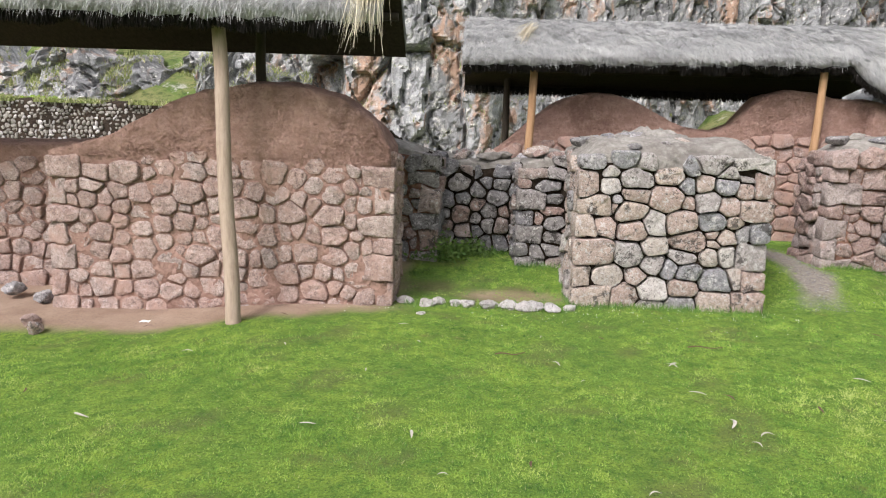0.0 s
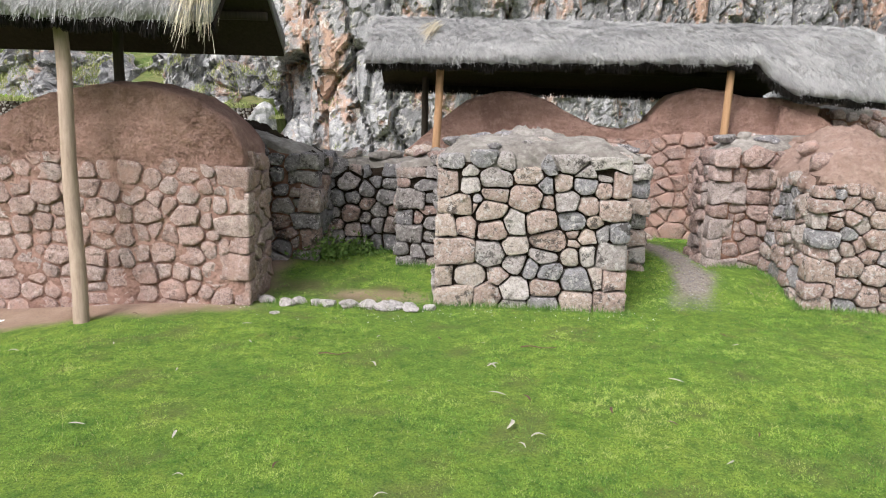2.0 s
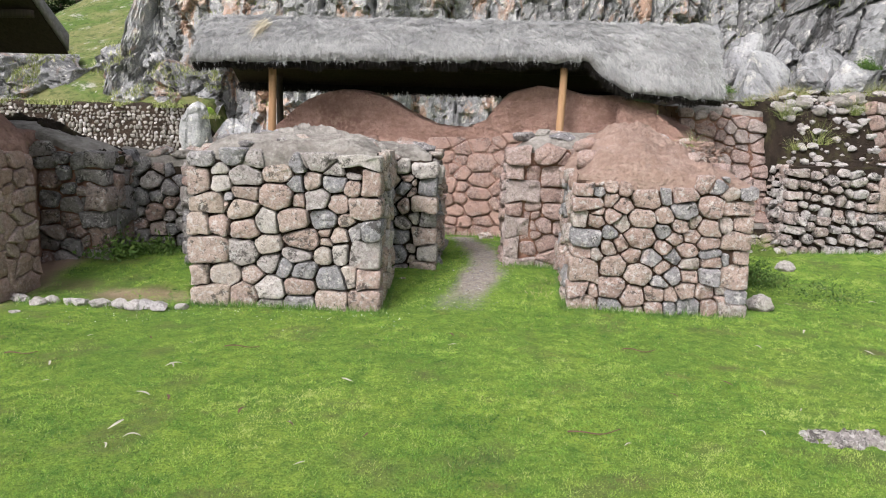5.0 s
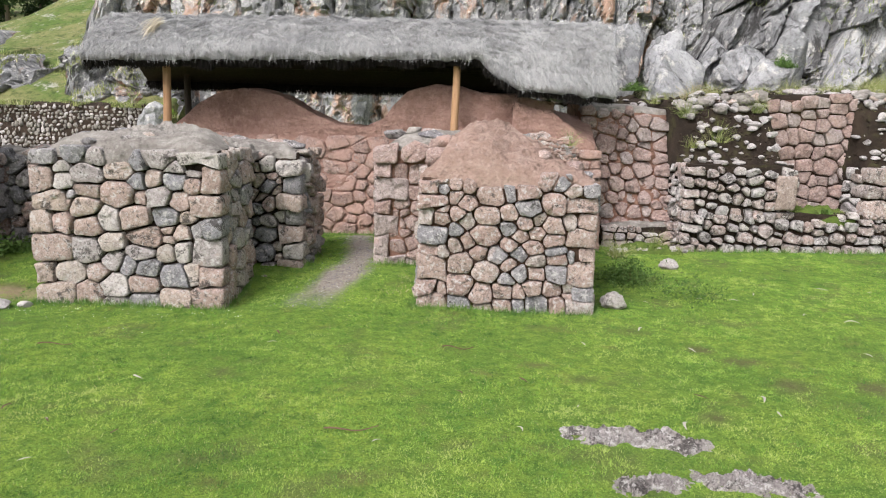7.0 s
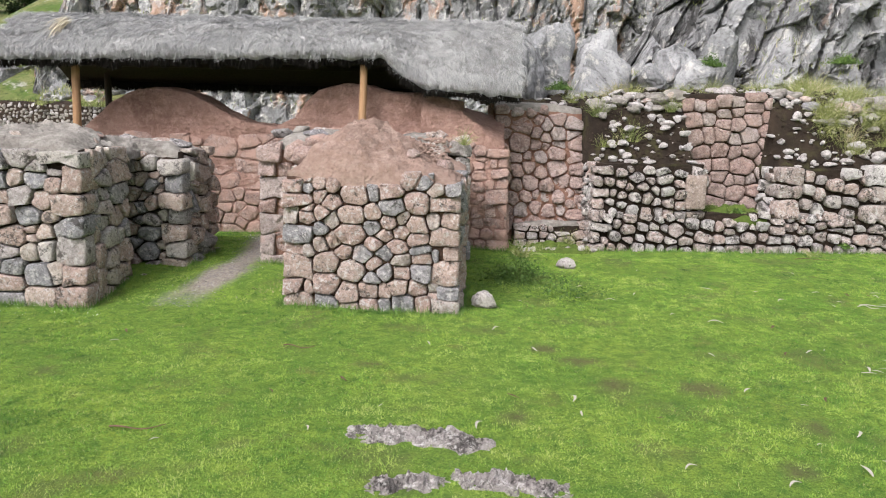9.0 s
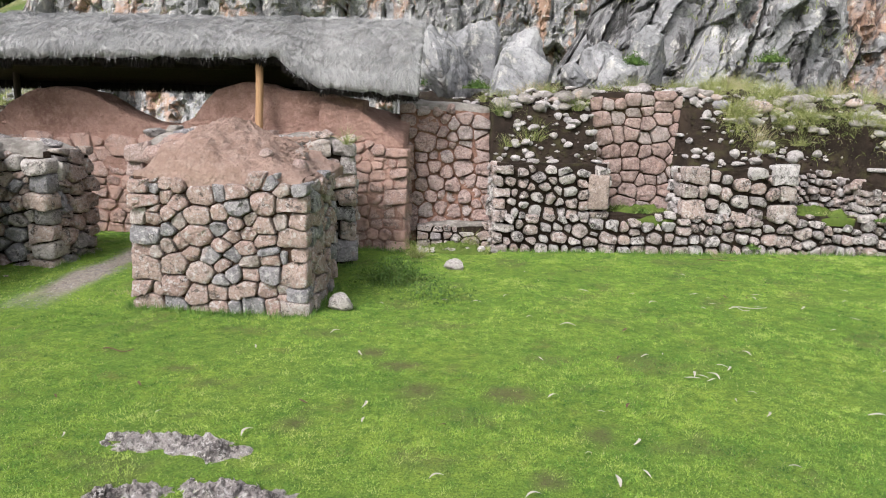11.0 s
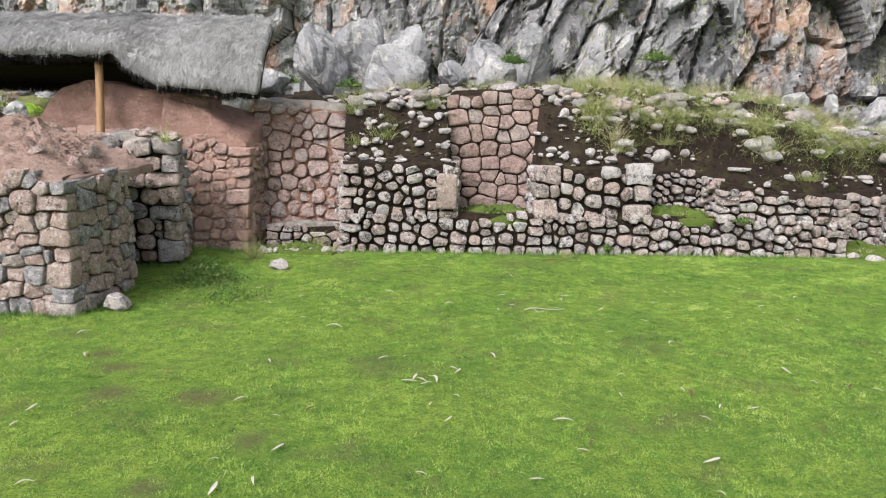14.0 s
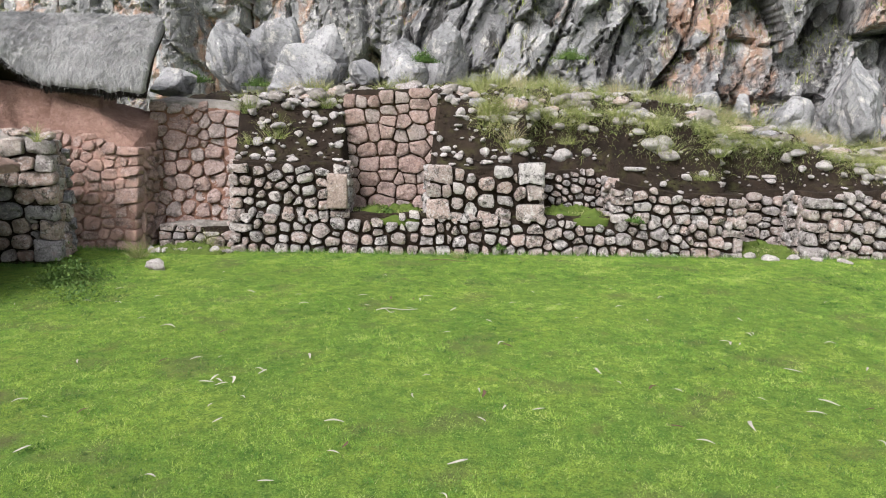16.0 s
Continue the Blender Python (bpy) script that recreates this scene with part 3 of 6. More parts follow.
def core(name, parent, base, place, length, depth, z0, front, back, crown, material, proud, seed, amp=0.02, inset=(0.0, 0.0), step=0.07, label="", cap=None):
    """The body of a wall: a loft along u, with a crowned top. proud(u, z): how far its front stands out."""
    base = Vector(base)
    n = max(3, int((length - sum(inset)) / step) + 1)
    us = np.linspace(inset[0], length - inset[1], n)
    verts, count = [], 0
    for u in us:
        f, b = front(u), back(u)
        loop = []
        for k in range(25):
            z = z0 - 0.15 + (f - z0 + 0.15) * k / 24
            loop.append((proud(u, z), z))
        for k in range(1, 8):
            t = k / 8
            loop.append((-depth * t, f + (b - f) * t + crown * fade(min(u, length - u), 0.0, 0.3) * math.sin(math.pi * t) ** 0.7))
        for k in range(6):
            loop.append((-depth, b + (z0 - 0.15 - b) * k / 5))
        count = len(loop)
        for d, z in loop:
            p = place(u, z, d)
            a = amp if z > z0 - 0.1 else 0
            q = p * 3.1
            p = p + Vector((n3(q.x, q.y + seed, q.z), n3(q.x + 9, q.y, q.z + seed), 0.8 * n3(q.x, q.y - 7, q.z + seed))) * a * 1.6
            q = p * 11
            p = p + Vector((n3(q.x, q.y + seed, q.z), n3(q.x + 9, q.y, q.z), n3(q.x, q.y - 7, q.z))) * a * 0.7
            q = p * 27
            p = p + Vector((n3(q.x, q.y + seed, q.z), n3(q.x + 9, q.y, q.z), n3(q.x, q.y - 7, q.z))) * a * 0.35
            verts.append(p - base)
    faces = [(i * count + k, i * count + (k + 1) % count, (i + 1) * count + (k + 1) % count, (i + 1) * count + k) for i in range(n - 1) for k in range(count)]
    faces = [f[::-1] for f in faces]
    faces += [tuple(range(count)), tuple(range((n - 1) * count, n * count))[::-1]]
    ob = mesh_object(name, verts, faces, material, parent, label)
    if cap is not None:
        ob.data.materials.append(cap)
        for i in range(n - 1):
            for k in range(23, 33):
                ob.data.polygons[i * count + k].material_index = 1
    return ob


def stone_wall(label, origin, angle, length, depth, z0, top, stone_top=None, row=0.2, width=0.27, gap=0.03, bulge=0.04, stones=None,
               mortar=None, seed=1, sides=("left", "right"), crown=0.05, lean=0.0, amp=0.02, mud_proud=None, back=None, side_depth=None, name="stone_wall", low=None, quoins=True, cap=None, fill=-0.02, loose=0.16, soft_corner=0.04, wave=0.3):
    """A free-standing ruin wall: a body of earth with stones on its front and ends."""
    stones, mortar = stones or m_stone_grey, mortar or m_mortar
    stone_top = stone_top or top
    a = radians(angle)
    along, out = (math.cos(a), math.sin(a)), (math.sin(a), -math.cos(a))
    mid = Vector((origin[0] + along[0] * length / 2 - out[0] * depth / 2, origin[1] + along[1] * length / 2 - out[1] * depth / 2, z0))
    thing = holder(name, mid, label, "wall", kind="structure")
    front = placer(origin, along, out, lean)

    def proud(u, z):
        return fill if mud_proud is None or z < stone_top(u) - 0.02 else fill + (mud_proud - fill) * fade(z, stone_top(u) - 0.05, stone_top(u) + 0.1)
    inset = [0.03 if s in sides else 0.0 for s in ("left", "right")]
    core("earth_core", thing, mid, front, length, depth, z0, lambda u: top(u) - 0.02, back or (lambda u: top(u) - 0.02), crown, mortar if mud_proud is None else m_mud, proud, seed, amp, inset, cap=cap or (m_crust if mud_proud is None else None))
    work = Masonry(thing, mid, z0, max(stone_top(u) for u in np.linspace(0, length, 30)), row, width, gap, bulge, stones, seed, loose=loose, soft_corner=soft_corner, wave=wave)
    own = "own" if quoins else False
    work.face(front, length, stone_top, left=own if "left" in sides else False, right=own if "right" in sides else False, low=low)
    d = side_depth or depth
    if "right" in sides:
        p = placer((origin[0] + along[0] * length, origin[1] + along[1] * length), (-out[0], -out[1]), along)
        p2 = (lambda u, v, e, p=p: p(u + lean * v, v, e)) if lean else p
        t = stone_top(length)
        work.face(p2, d, lambda u: t, left="other" if quoins else False)
    if "left" in sides:
        p = placer((origin[0] - out[0] * d, origin[1] - out[1] * d), out, (-along[0], -along[1]))
        t = stone_top(0)
        work.face(p, d, lambda u: t, right="other" if quoins else False)
    return thing, mid


# ---- rocks ----
def rock_verts(seed, subdiv=3, planes=16, rough=0.05, flat=1.0, taper=0.0):
    """A broken stone: an icosphere cut by random planes, then roughened."""
    rng = random.Random(seed)
    bm = bmesh.new()
    bmesh.ops.create_icosphere(bm, subdivisions=subdiv, radius=1.0)
    cuts = []
    for _ in range(planes):
        n = Vector((rng.gauss(0, 1), rng.gauss(0, 1), rng.gauss(0, 0.8))).normalized()
        cuts.append((n, rng.uniform(0.5, 0.88)))
    for v in bm.verts:
        d = v.co.normalized()
        r = min([1.15] + [k / max(1e-3, n.dot(d)) for n, k in cuts if n.dot(d) > 0.05])
        q = d * 2.3 + Vector((seed * 3.1, seed, 0))
        r *= 1 + rough * noise.fractal(q, 0.6, 2.1, 6)
        v.co = d * r
        v.co.z *= flat
        v.co.x *= 1 - taper * v.co.z
        v.co.y *= 1 - taper * v.co.z
    return bm


def rock_mesh(name, seed, material, **kw):
    bm = rock_verts(seed, **kw)
    me = bpy.data.meshes.new(name)
    bm.to_mesh(me)
    bm.free()
    me.polygons.foreach_set("use_smooth", [True] * len(me.polygons))
    me.materials.append(material)
    return me


def boulder(name, at, size, seed, material, label, turn=0.0, tilt=0.0, category="boulder", group="", subdiv=4, planes=13, rough=0.06):
    ob = new(name, rock_mesh(name, seed, material, subdiv=subdiv, planes=planes, rough=rough, taper=0.2))
    ob.data.polygons.foreach_set("use_smooth", [False] * len(ob.data.polygons))
    ob.matrix_world = pose(*at, tilt, 0, turn) @ Matrix.Diagonal((*size, 1))
    return tagged(ob, label, category, group)


def cliff(name, x0, x1, foot, z0, height, seed, material, label, cell=0.9, relief=0.5, lean=0.25, step=0.12, slant=0.35, crest=None, stretch=1.9):
    """A rock face of tilted slabs with cracks between them. foot(x): its line on the ground; crest(x): its height."""
    rng = np.random.RandomState(seed)
    nu, nv = int((x1 - x0) / step) + 1, int(height / step) + 1
    us, vs = np.linspace(x0, x1, nu), np.linspace(0, height, nv)
    U, V = np.meshgrid(us, vs)
    top = np.array([crest(u) if crest else 1.0 for u in us])[None, :]
    V = V * top
    warp = np.array([[(n3(x * 0.6, z * 0.6, seed), n3(x * 0.6 + 7, z * 0.6, seed), fbm(x * 2.2, z * 2.2, seed, 5)) for x, z in zip(U[j].tolist(), V[j].tolist())] for j in range(nv)])
    A, B = (U + slant * V + 0.25 * warp[..., 0]) / cell, (V - 0.25 * slant * U + 0.25 * warp[..., 1]) / (cell * stretch)

    def slabs(a, b):
        """Cells of a broken face: each its own step and tilt; returns depth, distance to the crack, tone."""
        T = rng.uniform(0, 1, (6, 64, 64))
        ia, ib = np.floor(a).astype(int), np.floor(b).astype(int)
        best, second = np.full(a.shape, 9.0), np.full(a.shape, 9.0)
        pick = np.zeros((5,) + a.shape)
        for da in (-1, 0, 1):
            for db in (-1, 0, 1):
                i, j = (ia + da) % 64, (ib + db) % 64
                px, py = ia + da + 0.1 + 0.8 * T[0, i, j], ib + db + 0.1 + 0.8 * T[1, i, j]
                d = np.hypot(a - px, b - py)
                near = d < best
                second = np.where(near, best, np.minimum(second, d))
                new_ = np.stack([T[2, i, j] - 0.5, (T[3, i, j] - 0.5) * (a - px), (T[4, i, j] - 0.65) * (b - py), T[5, i, j], d])
                pick = np.where(near[None], new_, pick)
                best = np.where(near, d, best)
        return pick[0] + 1.3 * (pick[1] + pick[2]), second - best, pick[3]

    d1, e1, t1 = slabs(A, B)
    d2, e2, t2 = slabs(A * 2.7 + 3.3 + 0.3 * warp[..., 2], B * 2.2 + 1.7)
    d3, e3, t3 = slabs(A * 7 + 0.8 * warp[..., 2], B * 5 + 9.1)
    out = relief * (0.95 * d1 + 0.42 * d2 + 0.07 * d3 + 0.06 * warp[..., 2] - 0.5 * np.clip(1 - e1 / 0.10, 0, 1) - 0.16 * np.clip(1 - e2 / 0.10, 0, 1))
    tone = np.clip(0.6 * t1 + 0.3 * t2 + 0.1 * t3 + 0.1 * warp[..., 2], 0, 1)
    fy = np.array([foot(u) for u in us])[None, :]
    Z = z0 + V
    Y = fy + lean * V - out + 5.0 * top ** 2 * np.clip((V / (height * top) - 0.9) / 0.1, 0, 1) ** 2
    rough = np.array([[0.0] * nu] * nv)
    verts = np.stack([U, Y + rough, Z], -1).reshape(-1, 3).tolist()
    faces = [(j * nu + i, j * nu + i + 1, (j + 1) * nu + i + 1, (j + 1) * nu + i) for j in range(nv - 1) for i in range(nu - 1)]
    ob = mesh_object(name, verts, faces, material, smooth=False)
    ob.data.attributes.new("tone", "FLOAT", "POINT").data.foreach_set("value", tone.ravel())
    return tagged(ob, label, "cliff", kind="structure")


# ---- blades of grass and straw ----
def blades(name, xs, ys, zs, height, width, lean, material, seed, parent=None, lying=0.0):
    """Single-triangle blades with their feet at the given points."""
    r = np.random.RandomState(seed)
    n = len(xs)
    foot = np.stack([xs, ys, zs], -1)
    a, b = r.uniform(0, 2 * np.pi, n), r.uniform(0, 2 * np.pi, n)
    h = height * r.uniform(0.5, 1.4, n)
    w = width * r.uniform(0.7, 1.3, n)
    side = np.stack([np.cos(a) * width / 2, np.sin(a) * width / 2, np.zeros(n)], -1)
    tilt = lean * np.abs(r.normal(0.6, 0.45, n))
    flat = r.uniform(0, 1, n) < lying
    tilt = np.where(flat, r.uniform(1.05, 1.5, n), np.minimum(tilt, 1.3))
    h = np.where(flat, h * 1.9, h)
    w = np.where(flat, w * 0.75, w)
    side, foot = side * (w / np.maximum(1e-6, width * 1.0))[:, None], foot + np.stack([0 * h, 0 * h, flat * r.uniform(0.002, 0.012, n)], -1)
    tip = foot + np.stack([np.cos(b) * h * np.sin(tilt), np.sin(b) * h * np.sin(tilt), h * np.cos(tilt)], -1)
    return triangles(name, np.stack([foot - side, foot + side, tip], 1).reshape(-1, 3), material, parent)


def ribbons(starts, ways, length, width, droop, seed, parts=2):
    """Thin strands: quads that bend down along their way."""
    r = np.random.RandomState(seed)
    n = len(starts)
    ln = length * r.uniform(0.5, 1.3, n)[:, None]
    w = width * r.uniform(0.6, 1.4, n)[:, None]
    flat = np.cross(ways, r.normal(0, 1, (n, 3)))
    flat /= np.linalg.norm(flat, axis=1)[:, None] + 1e-9
    quads, p, d = [], starts.copy(), ways.copy()
    for k in range(parts):
        q = p + d * ln / parts
        w0, w1 = w * (1 - k / parts * 0.7), w * (1 - (k + 1) / parts * 0.7)
        quads.append(np.stack([p - flat * w0 / 2, p + flat * w0 / 2, q + flat * w1 / 2, q - flat * w1 / 2], 1))
        p = q
        d = d + np.array([0, 0, -droop])
        d /= np.linalg.norm(d, axis=1)[:, None]
    return np.stack(quads, 1).reshape(-1, 3)


# ---- cliffs and hillside ----
FAR = cliff("limestone_cliff_far", -11.0, 26.0, lambda x: 29.2 + 0.28 * max(0.0, x - 1) + 0.5 * math.sin(x * 0.7) - 1.5 * fade(x, -5.5, -4.9) * (1 - fade(x, 0.5, 1.5)), -0.2, 12.0, 5, m_cliff_far,
      "tall grey limestone cliff with rusty orange streaks", cell=1.5, relief=0.9, lean=0.06, step=0.11, slant=0.08, stretch=2.6,
      crest=keyed([(-11, 0.2), (-10, 0.5), (-9, 0.9), (-8, 1.0), (26, 1.0)]))
NEAR = cliff("limestone_cliff_near", 10.2, 27.0, keyed([(10.2, 16.4), (11.2, 15.8), (13.5, 15.5), (16.3, 16.5), (20, 17.0), (27, 17.5)]), 1.0, 6.7, 11, m_cliff,
      "dark grey limestone cliff of slanting cracked slabs", cell=1.2, relief=0.95, lean=0.2, step=0.06, slant=-0.36, stretch=2.3,
      crest=keyed([(10.2, 0.3), (11.2, 0.55), (12.4, 0.8), (13.1, 0.9), (14.5, 1.0), (27, 1.0)]))
OUTCROP = cliff("hillside_outcrop", -26.0, -6.5, lambda x: 28.6 + 0.1 * (x + 7) + 0.8 * math.sin(x * 0.9), 1.2, 3.9, 23, m_cliff_far,
      "broken pale limestone outcrop on the grassy hillside", cell=1.1, relief=0.9, lean=0.6, step=0.11, slant=0.2, stretch=1.2,
      crest=lambda x: 0.68 + 0.45 * n3(x * 0.6, 3.3))


def ledge_grass(ob, count, seed, height):
    """Grass in the crevices and on the ledges of a rock face."""
    r = np.random.RandomState(seed)
    flat = [p.center.copy() for p in ob.data.polygons if p.normal.z > 0.42 and n3(p.center.x * 0.9, p.center.z * 0.9, seed) > 0.02]
    pick = np.array([flat[k] for k in r.randint(0, len(flat), count)]) + r.normal(0, 0.03, (count, 3))
    grass = blades("ledge_grass", pick[:, 0], pick[:, 1], pick[:, 2], height, height * 0.14, 0.9, m_tuft, seed + 1)
    return tagged(grass, "green grass growing on the ledges of the cliff", "grass", kind="stuff")


ledge_grass(NEAR, 9000, 51, 0.14)
ledge_grass(FAR, 7000, 52, 0.2)
ledge_grass(OUTCROP, 9000, 53, 0.22)

# ---- left building ----
stone_wall("red mud-mortared stone wall with a rounded adobe gable", (-4.05, 7.0), 0, 3.5, 0.7, -0.22,
           keyed([(0, 1.46), (0.2, 1.5), (0.65, 1.64), (0.95, 1.82), (1.3, 1.99), (1.75, 2.13), (2.1, 2.19), (2.55, 2.17), (2.98, 2.06), (3.3, 1.84), (3.5, 1.55)]),
           keyed([(0, 1.4), (1.0, 1.46), (1.6, 1.5), (2.4, 1.42), (3.0, 1.5), (3.5, 1.54)]), row=0.195, width=0.235, gap=0.016, bulge=0.032, loose=0.1,
           stones=m_stone_red, mortar=m_mortar_red, fill=0.006, seed=3, crown=0.03, lean=0.02, amp=0.022, mud_proud=0.03)
stone_wall("low red stone wall set back beside the gable wall", (-8.0, 7.9), 0, 4.2, 0.6, -0.25, keyed([(0, 1.5), (3.2, 1.45), (4.2, 1.5)]),
           keyed([(0, 1.3), (4.2, 1.3)]), row=0.2, width=0.25, gap=0.012, bulge=0.036, loose=0.14, stones=m_stone_red, mortar=m_mortar_red, fill=0.004, seed=4, sides=(), mud_proud=0.03)
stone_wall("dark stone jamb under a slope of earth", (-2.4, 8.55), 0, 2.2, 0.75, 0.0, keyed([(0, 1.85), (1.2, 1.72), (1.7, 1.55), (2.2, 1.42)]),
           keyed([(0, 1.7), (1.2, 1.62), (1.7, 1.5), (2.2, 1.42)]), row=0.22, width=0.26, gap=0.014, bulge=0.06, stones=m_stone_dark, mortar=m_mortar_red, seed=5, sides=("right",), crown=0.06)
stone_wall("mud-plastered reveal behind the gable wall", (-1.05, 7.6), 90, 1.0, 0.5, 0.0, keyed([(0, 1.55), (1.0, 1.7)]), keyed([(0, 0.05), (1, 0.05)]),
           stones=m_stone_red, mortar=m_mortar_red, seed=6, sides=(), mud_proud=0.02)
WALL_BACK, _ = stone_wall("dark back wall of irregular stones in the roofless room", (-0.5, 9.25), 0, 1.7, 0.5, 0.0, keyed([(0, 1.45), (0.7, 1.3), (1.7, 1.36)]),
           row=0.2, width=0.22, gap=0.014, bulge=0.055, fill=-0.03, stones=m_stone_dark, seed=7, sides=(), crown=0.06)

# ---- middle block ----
WALL_JAMB, _ = stone_wall("shade-toned stone jamb with black water stains beside the room", (0.78, 8.5), 0, 0.75, 0.85, 0.05, keyed([(0, 1.38), (0.75, 1.5)]), row=0.19, width=0.3,
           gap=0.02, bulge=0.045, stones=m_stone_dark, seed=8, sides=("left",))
stone_wall("grey and buff fieldstone wall with dark earth joints", (1.33, 7.36), 0, 1.93, 0.9, -0.04, keyed([(0, 1.55), (0.4, 1.6), (1.2, 1.6), (1.93, 1.62)]),
           row=0.215, width=0.27, gap=0.015, bulge=0.042, loose=0.05, soft_corner=0.045, fill=-0.045, seed=12, crown=0.17, lean=0.015)
WALL_INNER, _ = stone_wall("inner stone jamb of the passage, darkened at its foot", (1.5, 8.72), 0, 2.22, 0.95, 0.05, keyed([(0, 1.5), (1.2, 1.55), (2.22, 1.52)]),
           row=0.2, width=0.28, gap=0.014, soft_corner=0.055, bulge=0.065, fill=-0.04, seed=13, sides=("right",), stones=m_stone_grey, crown=0.12)
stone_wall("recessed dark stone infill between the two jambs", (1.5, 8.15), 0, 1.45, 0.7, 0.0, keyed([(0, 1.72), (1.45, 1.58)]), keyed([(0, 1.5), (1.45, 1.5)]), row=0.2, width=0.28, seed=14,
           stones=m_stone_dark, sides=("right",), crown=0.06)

# ---- right block ----
stone_wall("grey and pink fieldstone wall beside the path", (5.25, 7.7), 0, 1.8, 1.2, -0.04, keyed([(0, 1.46), (0.5, 1.44), (0.9, 1.38), (1.3, 1.46), (1.8, 1.42)]),
           row=0.185, width=0.235, gap=0.012, bulge=0.042, loose=0.05, soft_corner=0.045, fill=-0.03, seed=15, stones=m_stone_rose, mortar=m_mortar_brown, crown=0.0, cap=m_mud_pale)
WALL_RED_JAMB, _ = stone_wall("inner stone jamb of the passage with red stones", (4.6, 9.0), 0, 1.6, 0.8, 0.1, keyed([(0, 1.58), (0.35, 1.68), (0.8, 1.72), (1.6, 1.7)]),
           row=0.2, width=0.3, gap=0.008, bulge=0.055, fill=-0.002, mortar=m_mortar_red, loose=0.08, seed=16, stones=m_stone_pink, sides=("left",), crown=0.1)
WALL_END, _ = stone_wall("dark speckled stone end wall with a mossy top", (6.1, 9.86), 18, 1.0, 0.7, 0.05, keyed([(0, 1.7), (0.6, 1.7), (1.0, 1.6)]),
           row=0.21, width=0.3, gap=0.016, soft_corner=0.06, bulge=0.065, fill=-0.03, loose=0.12, seed=17, stones=m_stone_grey, sides=("right",), crown=0.06)


def mud_mound(label, cx, cy, rx, ry, z0, peak, seed, material, power=2.2, name="mud_mound", square=4, lumps=0.11):
    """A weathered heap of earth on top of a wall."""
    n, m, verts, faces = 96, 36, [], []
    for j in range(m + 1):
        t = j / m
        for i in range(n):
            a = 2 * math.pi * i / n
            p, q = math.cos(a), math.sin(a)
            k = (abs(p) ** square + abs(q) ** square) ** (-1 / square)
            x, y = rx * p * k * (1 - t ** 1.6), ry * q * k * (1 - t ** 1.6)
            z = (peak(x + cx) - z0) * (1 - (1 - t) ** power) + (lumps * fbm((x + cx) * 2.5, (y + cy) * 2.5, seed) + 0.05 * fbm((x + cx) * 9, (y + cy) * 9, seed) + 0.02 * fbm((x + cx) * 26, (y + cy) * 26, seed)) * min(1, 3 * t)
            verts.append((x + 0.05 * n3(a * 3, t * 4, seed), y, z - 0.08 * (j == 0)))
    faces = [(j * n + i, j * n + (i + 1) % n, (j + 1) * n + (i + 1) % n, (j + 1) * n + i) for j in range(m) for i in range(n)]
    ob = mesh_object(name, verts, faces, material)
    ob.location = (cx, cy, z0)
    return tagged(ob, label, "earth heap")


MOUND_RED = mud_mound("rounded heap of red mud on top of the wall", 6.14, 8.71, 0.92, 1.0, 1.37, keyed([(5.25, 1.74), (5.5, 1.9), (5.8, 1.97), (6.1, 1.9), (6.5, 1.72), (7.0, 1.5)]), 3, m_mud_pale, power=1.6, square=9, lumps=0.05)
MOUND_GREY = mud_mound("grey crusted rubble heap on top of the wall", 2.28, 8.3, 0.98, 0.92, 1.52, keyed([(1.2, 1.64), (1.7, 1.73), (2.4, 1.77), (3.2, 1.62)]), 5, m_crust, power=1.6, name="rubble_mound")
mud_mound("dark earth slope on top of the stone jamb", -1.2, 8.95, 1.05, 0.36, 1.36, keyed([(-2.3, 1.95), (-1.2, 1.78), (-0.6, 1.6), (-0.1, 1.46)]), 8, m_bank, power=1.6)



def clods(name, count, seed, spot, material, size):
    """Small lumps and pebbles that stick out of weathered mud, as one mesh."""
    rng, verts, faces = random.Random(seed), [], []
    for _ in range(count):
        c, n = spot(rng)
        s = size * rng.uniform(0.4, 1.5)
        base = len(verts)
        for k in range(6):
            d = Vector(((1, 0, 0), (-1, 0, 0), (0, 1, 0), (0, -1, 0), (0, 0, 1), (0, 0, -1))[k])
            verts.append(c + d * s * rng.uniform(0.5, 1.0) * (1.3 if k < 2 else 0.8))
        faces += [(base + a, base + b, base + e) for a, b, e in ((0, 2, 4), (2, 1, 4), (1, 3, 4), (3, 0, 4), (2, 0, 5), (1, 2, 5), (3, 1, 5), (0, 3, 5))]
    ob = mesh_object(name, verts, faces, material, smooth=False)
    return tagged(ob, "crumbling mud clods and pebbles on the adobe", "mud clods", kind="stuff")


GABLE = keyed([(-3.85, 1.5), (-3.4, 1.64), (-3.1, 1.82), (-2.75, 1.99), (-2.3, 2.13), (-1.95, 2.19), (-1.5, 2.17), (-1.07, 2.06), (-0.75, 1.84), (-0.55, 1.55)])


def gable_spot(rng):
    x = -0.6 - 3.1 * rng.random() ** 1.5
    z = 1.42 + rng.random() * max(0.05, GABLE(x) - 1.45)
    return Vector((x, 6.972 + 0.02 * z, z)), None


def mound_spot(rng):
    x, y = rng.uniform(5.45, 6.9), rng.uniform(7.95, 8.9)
    return Vector((x, y, 1.4 + 0.35 * fade(y, 7.8, 8.8))), None


clods("mud_clods", 2200, 5, gable_spot, m_mud, 0.012)
clods("mud_clods", 500, 6, mound_spot, m_mud_pale, 0.025)

